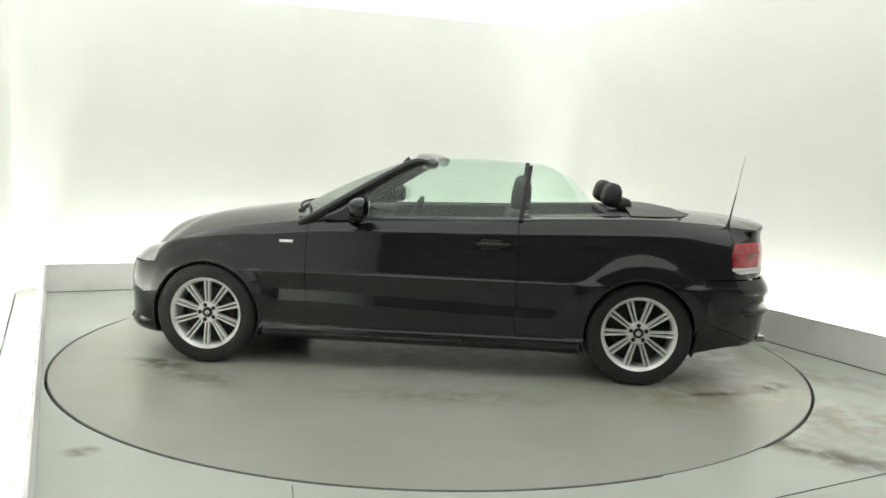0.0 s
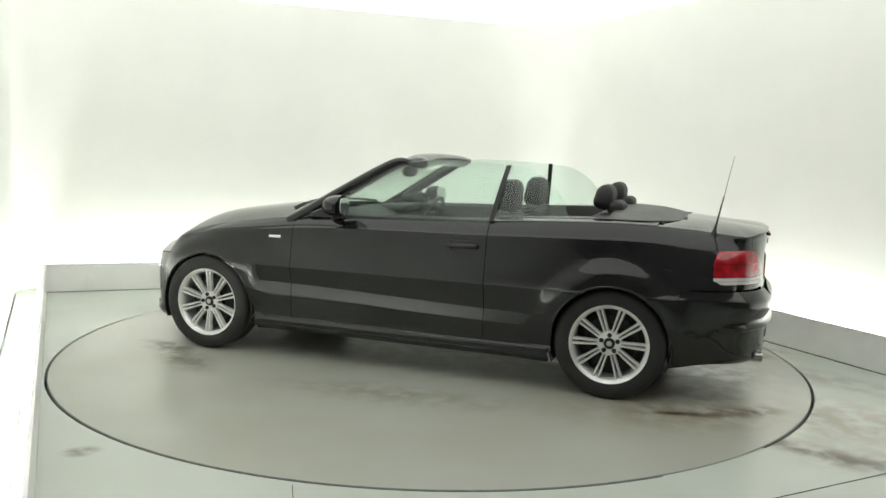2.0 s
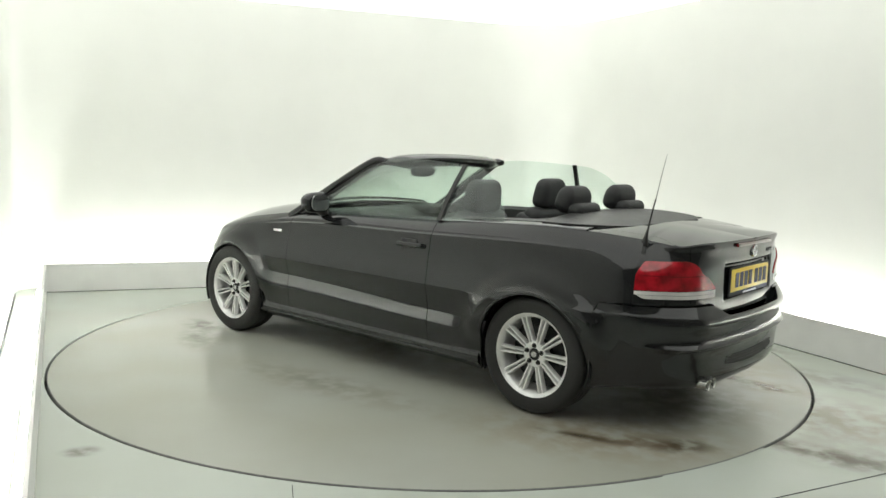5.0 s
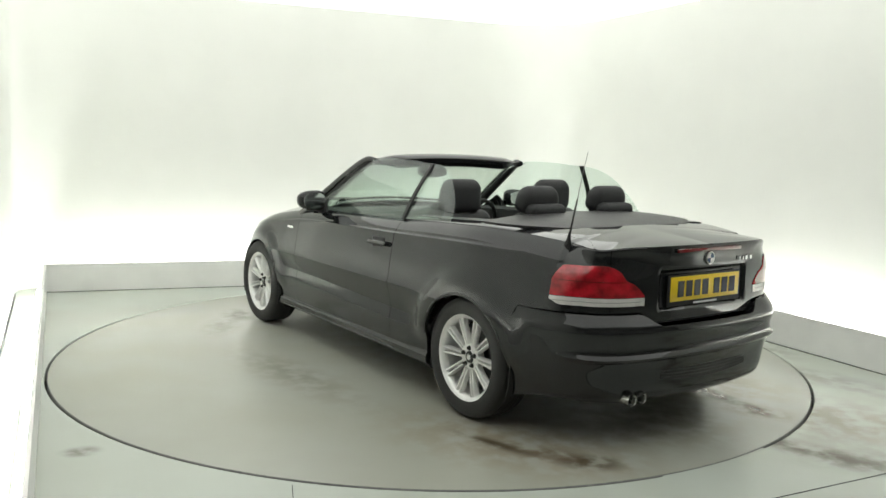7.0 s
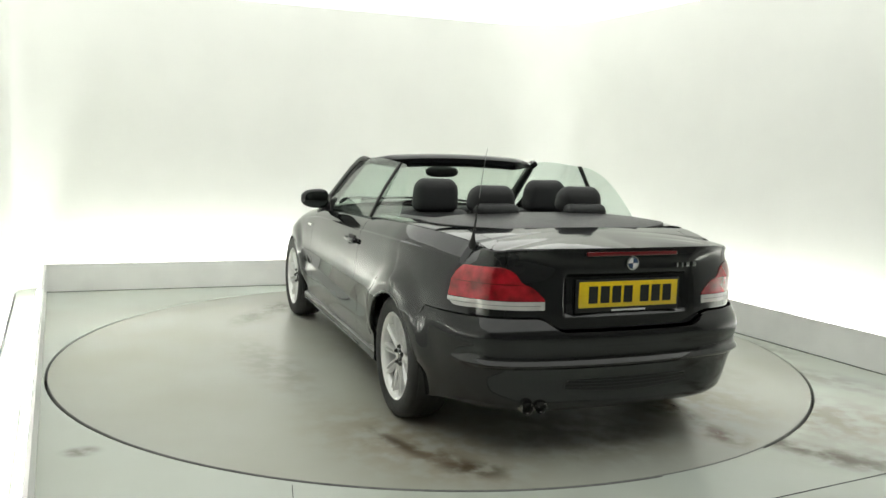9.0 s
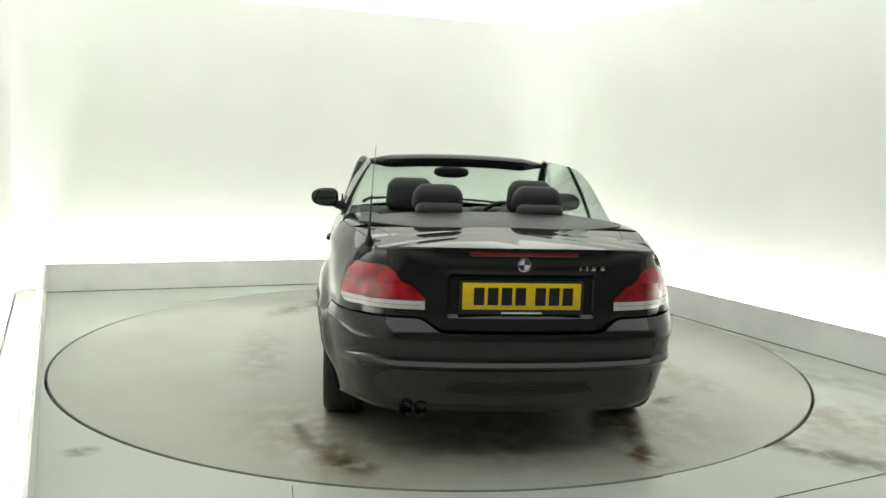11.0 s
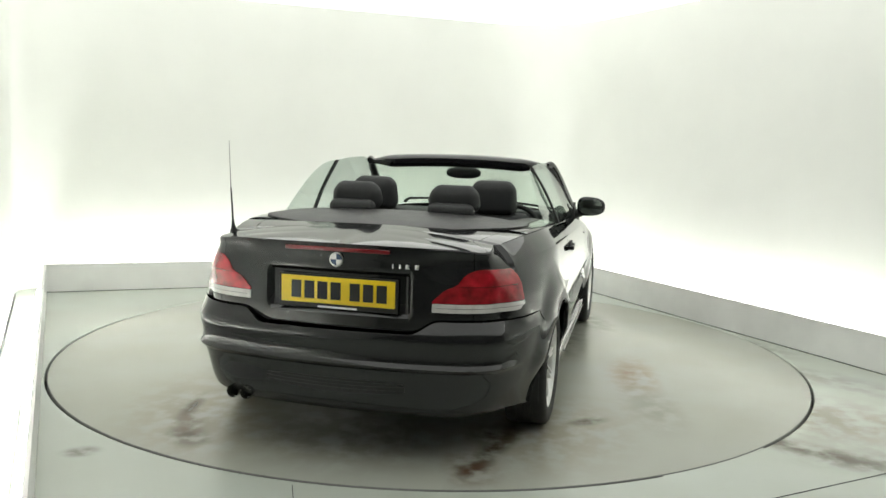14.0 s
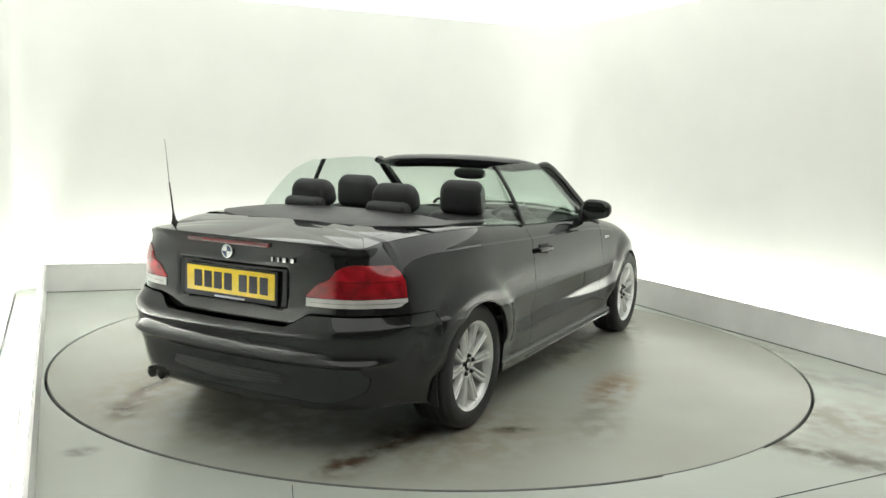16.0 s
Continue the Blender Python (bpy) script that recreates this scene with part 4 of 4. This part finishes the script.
def build_mirrors():
    for sg in (1, -1):
        bm = bmesh.new()
        bmesh.ops.create_uvsphere(bm, u_segments=28, v_segments=18, radius=1)
        for v in bm.verts:
            x, y, zz = v.co
            f = lambda a, e: math.copysign(abs(a) ** e, a)
            x = f(x, 0.8)
            v.co = Vector((0.345 + (0.080 if x > 0 else 0.035) * x, sg * (0.888 + 0.096 * f(y, 0.72)), 1.010 + (0.065 - 0.011 * y) * f(zz, 0.72)))
        bmesh.ops.recalc_face_normals(bm, faces=bm.faces)
        m = part("door_mirror", bm, PAINT, car, "black door mirror housing")
        bm = bmesh.new()
        bmesh.ops.create_circle(bm, cap_ends=True, segments=32, radius=1)
        for v in bm.verts:
            x, y = v.co.x, v.co.y
            f = lambda a, e: math.copysign(abs(a) ** e, a)
            v.co = Vector((0.300 - 0.010 * f(x, 0.7) + 0.002 * f(y, 0.7), sg * (0.888 + 0.080 * f(x, 0.7)), 1.010 + 0.051 * f(y, 0.7)))
        bmesh.ops.recalc_face_normals(bm, faces=bm.faces)
        g = bmesh.ops.extrude_face_region(bm, geom=bm.faces[:])
        bmesh.ops.translate(bm, vec=(-0.004, 0, 0), verts=[v for v in g["geom"] if isinstance(v, bmesh.types.BMVert)])
        bmesh.ops.recalc_face_normals(bm, faces=bm.faces)
        part("mirror_glass", bm, MIRROR, m, "silvered mirror glass")
        part("mirror_foot", tube([(0.42, sg * 0.757, 0.945), (0.41, sg * 0.80, 0.955), (0.39, sg * 0.85, 0.975)], [0.04, 0.03, 0.024], 12), SEAL, m)
        tri = extrude_outline([(0.60, 0.925), (0.36, 0.925), (0.37, 1.0), (0.42, 1.03)], sg * 0.757, sg * 0.772)
        part("mirror_triangle", tri, SEAL, m)


def build_rear():
    for sts, sg in ((LEFT, 1), (RIGHT, -1)):
        ss = [s for s in sts if s.x <= -1.869 and abs(s.y) >= 0.429]
        def top(s):
            return curve([(0.43, 0.735), (0.455, 0.760), (0.49, 0.790), (0.535, 0.806), (0.565, 0.842), (0.61, 0.866), (0.66, 0.874), (0.78, 0.868)], abs(s.y)) - 0.07 * step(-1.925, -1.865, s.x) ** 2
        lamp = skin("tail_light", ss, lambda s: 0.727, top, REDLENS, "red wrap-round tail light with a clear lower strip", out=0.005, flange=0.012, gap=0.001, flip=sg < 0)
        skin("clear_strip", ss, lambda s: 0.688 + 0.022 * step(-1.92, -1.87, s.x), lambda s: 0.726, CLEARLENS, "clear lower lens strip", out=0.005, flange=0.012, gap=0.0005, flip=sg < 0, parent=lamp)
        skin("lens_rib", ss[1:-2], lambda s: 0.706, lambda s: 0.708, GREY, out=0.0062, flange=0.002, gap=0.0, flip=sg < 0, parent=lamp)
        for h in (0.798,):
            skin("lens_rib", ss[2:-3], lambda s: h, lambda s: min(h + 0.0035, top(s) - 0.012), REDDARK, out=0.0065, flange=0.002, gap=0.0, flip=sg < 0, parent=lamp)
    # dark slot low in the bumper
    slot = [s for s in ROUND_REAR if s.x < -2.0 and abs(s.y) <= 0.326]
    arc = lambda s: 0.020 * (abs(s.y) / 0.32) ** 2
    vent = skin("bumper_vent", slot, lambda s: 0.318 + arc(s), lambda s: 0.380 - 0.02 * step(0.25, 0.33, abs(s.y)), SEAL, "dark slatted vent low in the rear bumper", out=0.0015, flange=0.01, gap=0.0)
    for h in (0.334, 0.349, 0.364):
        skin("slat", slot[1:-1], lambda s: h + 0.4 * arc(s), lambda s: h + 0.004 + 0.4 * arc(s), PLASTIC, out=0.004, flange=0.004, gap=0.0, parent=vent)
    # exhaust
    ex = part("exhaust", lathe([(0.026, -0.16), (0.026, 0.0), (0.029, 0.006), (0.030, -0.004), (0.028, -0.16)], 24, "x"), TIP, car, "twin smoked steel exhaust tips", m=pose(-2.145, 0.43, 0.258, 0, 0, 180))
    part("exhaust_tip", lathe([(0.026, -0.16), (0.026, 0.0), (0.029, 0.006), (0.030, -0.004), (0.028, -0.16)], 24, "x"), TIP, ex, m=pose(0, -0.066, 0, 0, 0, 0))
    # registration plate: yellow, characters as plain bars
    px = -2.137
    plate = part("number_plate", box(px, 0, 0.752, 0.008, 0.525, 0.118, 0.004, 2), YELLOW, car, "yellow rear number plate with black bars")
    part("plate_frame", join(box(px + 0.004, 0, 0.745, 0.01, 0.55, 0.15, 0.004, 2)), SEAL, plate, "black plate surround")
    y = 0.215
    for k in range(7):
        if k == 4:
            y -= 0.027
        part("bar", box(px - 0.0045, y - 0.025, 0.752, 0.003, 0.046, 0.077, 0.0, 1), INK, plate)
        y -= 0.061
    part("lower_bar", box(px - 0.003, 0, 0.679, 0.003, 0.18, 0.008, 0.0, 1), WHITE, plate, "small unreadable line of print")
    # round emblem
    em = part("emblem", lathe([(0.0005, 0.0), (0.025, 0.0), (0.0265, 0.003), (0.0315, 0.002), (0.033, -0.006)], 40, "x"), CHROME, car, "round chrome-ringed emblem", m=pose(-2.154, 0, 0.893, 0, 0, 180))
    for k, mt in enumerate((BLUE, WHITE, BLUE, WHITE)):
        pts = [(0.0, 0.0)] + [(0.0242 * math.cos(a), 0.0242 * math.sin(a)) for a in (math.pi / 2 * (k + j / 8) for j in range(9))]
        part("emblem_field", extrude_outline(pts, 0.0005, 0.003, "x"), mt, em)
    for k in range(4):
        part("model_badge", box(-2.1445 + 0.003 * k, -0.252 - 0.031 * k - (0.010 if k == 3 else 0), 0.878, 0.004, 0.018 if k not in (0, 1) else 0.008, 0.020, 0.002, 2), CHROME, car, "small chrome badge bar")
    part("brake_light", box(-2.150, 0, 0.936, 0.016, 0.48, 0.020, 0.006, 2), REDDARK, car, "narrow red high-level brake light")
    for y in (0.215, -0.255):
        part("deck_slot", box(-1.665, y, 1.000, 0.040, 0.18, 0.012, 0.005, 2, Matrix.Rotation(radians(-1.5), 4, "Y")), SEAL, car, "dark slot flap on the boot lid")
    part("antenna_base", lathe([(0.020, -0.02), (0.018, 0.0), (0.010, 0.022), (0.006, 0.05), (0.004, 0.06)], 20, "z"), SEAL, car, "black rubber antenna foot", m=pose(-1.845, 0.655, 0.955, 0, -10, 0))
    rod = part("antenna", tube([(-1.85, 0.655, 0.98), (-1.87, 0.651, 1.09), (-1.885, 0.648, 1.165)], [0.0050, 0.0042, 0.0034], 8), SEAL, car, "thin black rod antenna")
    part("whip", tube([(-1.885, 0.648, 1.16), (-1.905, 0.642, 1.28), (-1.925, 0.635, 1.385)], [0.0021, 0.0016, 0.0011], 8), GREY, rod, "thin grey antenna whip")


def build_side_details():
    def skin_at(sts, x, zz):
        return min(sts, key=lambda s: abs(s.x - x)).at(zz)
    for sts, sg in ((LEFT, 1), (RIGHT, -1)):
        y = skin_at(sts, -0.45, 0.81).y
        h = part("door_handle", box(-0.445, y + sg * 0.020, 0.815, 0.20, 0.022, 0.028, 0.011, 4), PAINT, car, "black pull door handle")
        part("handle_recess", box(-0.43, y - sg * 0.002, 0.803, 0.125, 0.012, 0.085, 0.035, 4), SEAL, h, "dark recessed cup behind the handle")
        for dx in (-0.085, 0.085):
            part("handle_foot", box(-0.445 + dx, y + sg * 0.008, 0.815, 0.025, 0.02, 0.024, 0.006, 2), PAINT, h)
        y = skin_at(sts, 0.825, 0.785).y
        ind = part("side_indicator", box(0.825, y, 0.785, 0.09, 0.012, 0.020, 0.005, 3), CHROME, car, "small chrome-edged side indicator")
        part("indicator_lens", box(0.825, y + sg * 0.005, 0.785, 0.072, 0.006, 0.010, 0.002, 2), WHITE, ind, "white indicator lens")
        # rolled lip round each wheel arch
        for ax in (AXLE_F, AXLE_R):
            pts = []
            for k in range(29):
                a = radians(12 + 156 * k / 28)
                x, zz = ax + (ARCH_R + 0.010) * math.cos(a), WHEEL_Z + (ARCH_R + 0.010) * math.sin(a)
                near = sorted(sts, key=lambda s: abs(s.x - x))[:2]
                p, q = near[0].at(zz), near[1].at(zz)
                f = (x - p.x) / (q.x - p.x) if abs(q.x - p.x) > 1e-5 else 0.0
                pts.append(Vector((x, p.y + (q.y - p.y) * max(-0.5, min(1.0, f)) - sg * 0.003, zz)))
            part("arch_lip", tube(pts, 0.006, 10), PAINT, car, "rolled black wheel arch lip")
        # bright lower edge of the sill
        part("sill_trim", tube([skin_at(sts, 0.90 - 0.22 * k, 0.215) + Vector((0, sg * 0.002, 0)) for k in range(8)], 0.006, 8), PAINT, car)
        part("bumper_reflector", box(-1.66, sg * 0.80, 0.33, 0.012, 0.02, 0.02, 0.004, 2), CLEARLENS, car, "small clear marker behind the wheel")


build_screen()
build_side_glass()
build_cabin()
build_mirrors()
build_rear()
build_side_details()


def motions():
    rows = [(t, pose(0, 0, 0, 0, 0, a)) for t, a in TURN]
    walk(turntable, [(t, pose(TABLE_X, TABLE_Y, 0, 0, 0, a)) for t, a in TURN])
    walk(car, [(t, m @ pose(CAR_DX, CAR_DY, 0.0)) for t, m in rows])


motions()
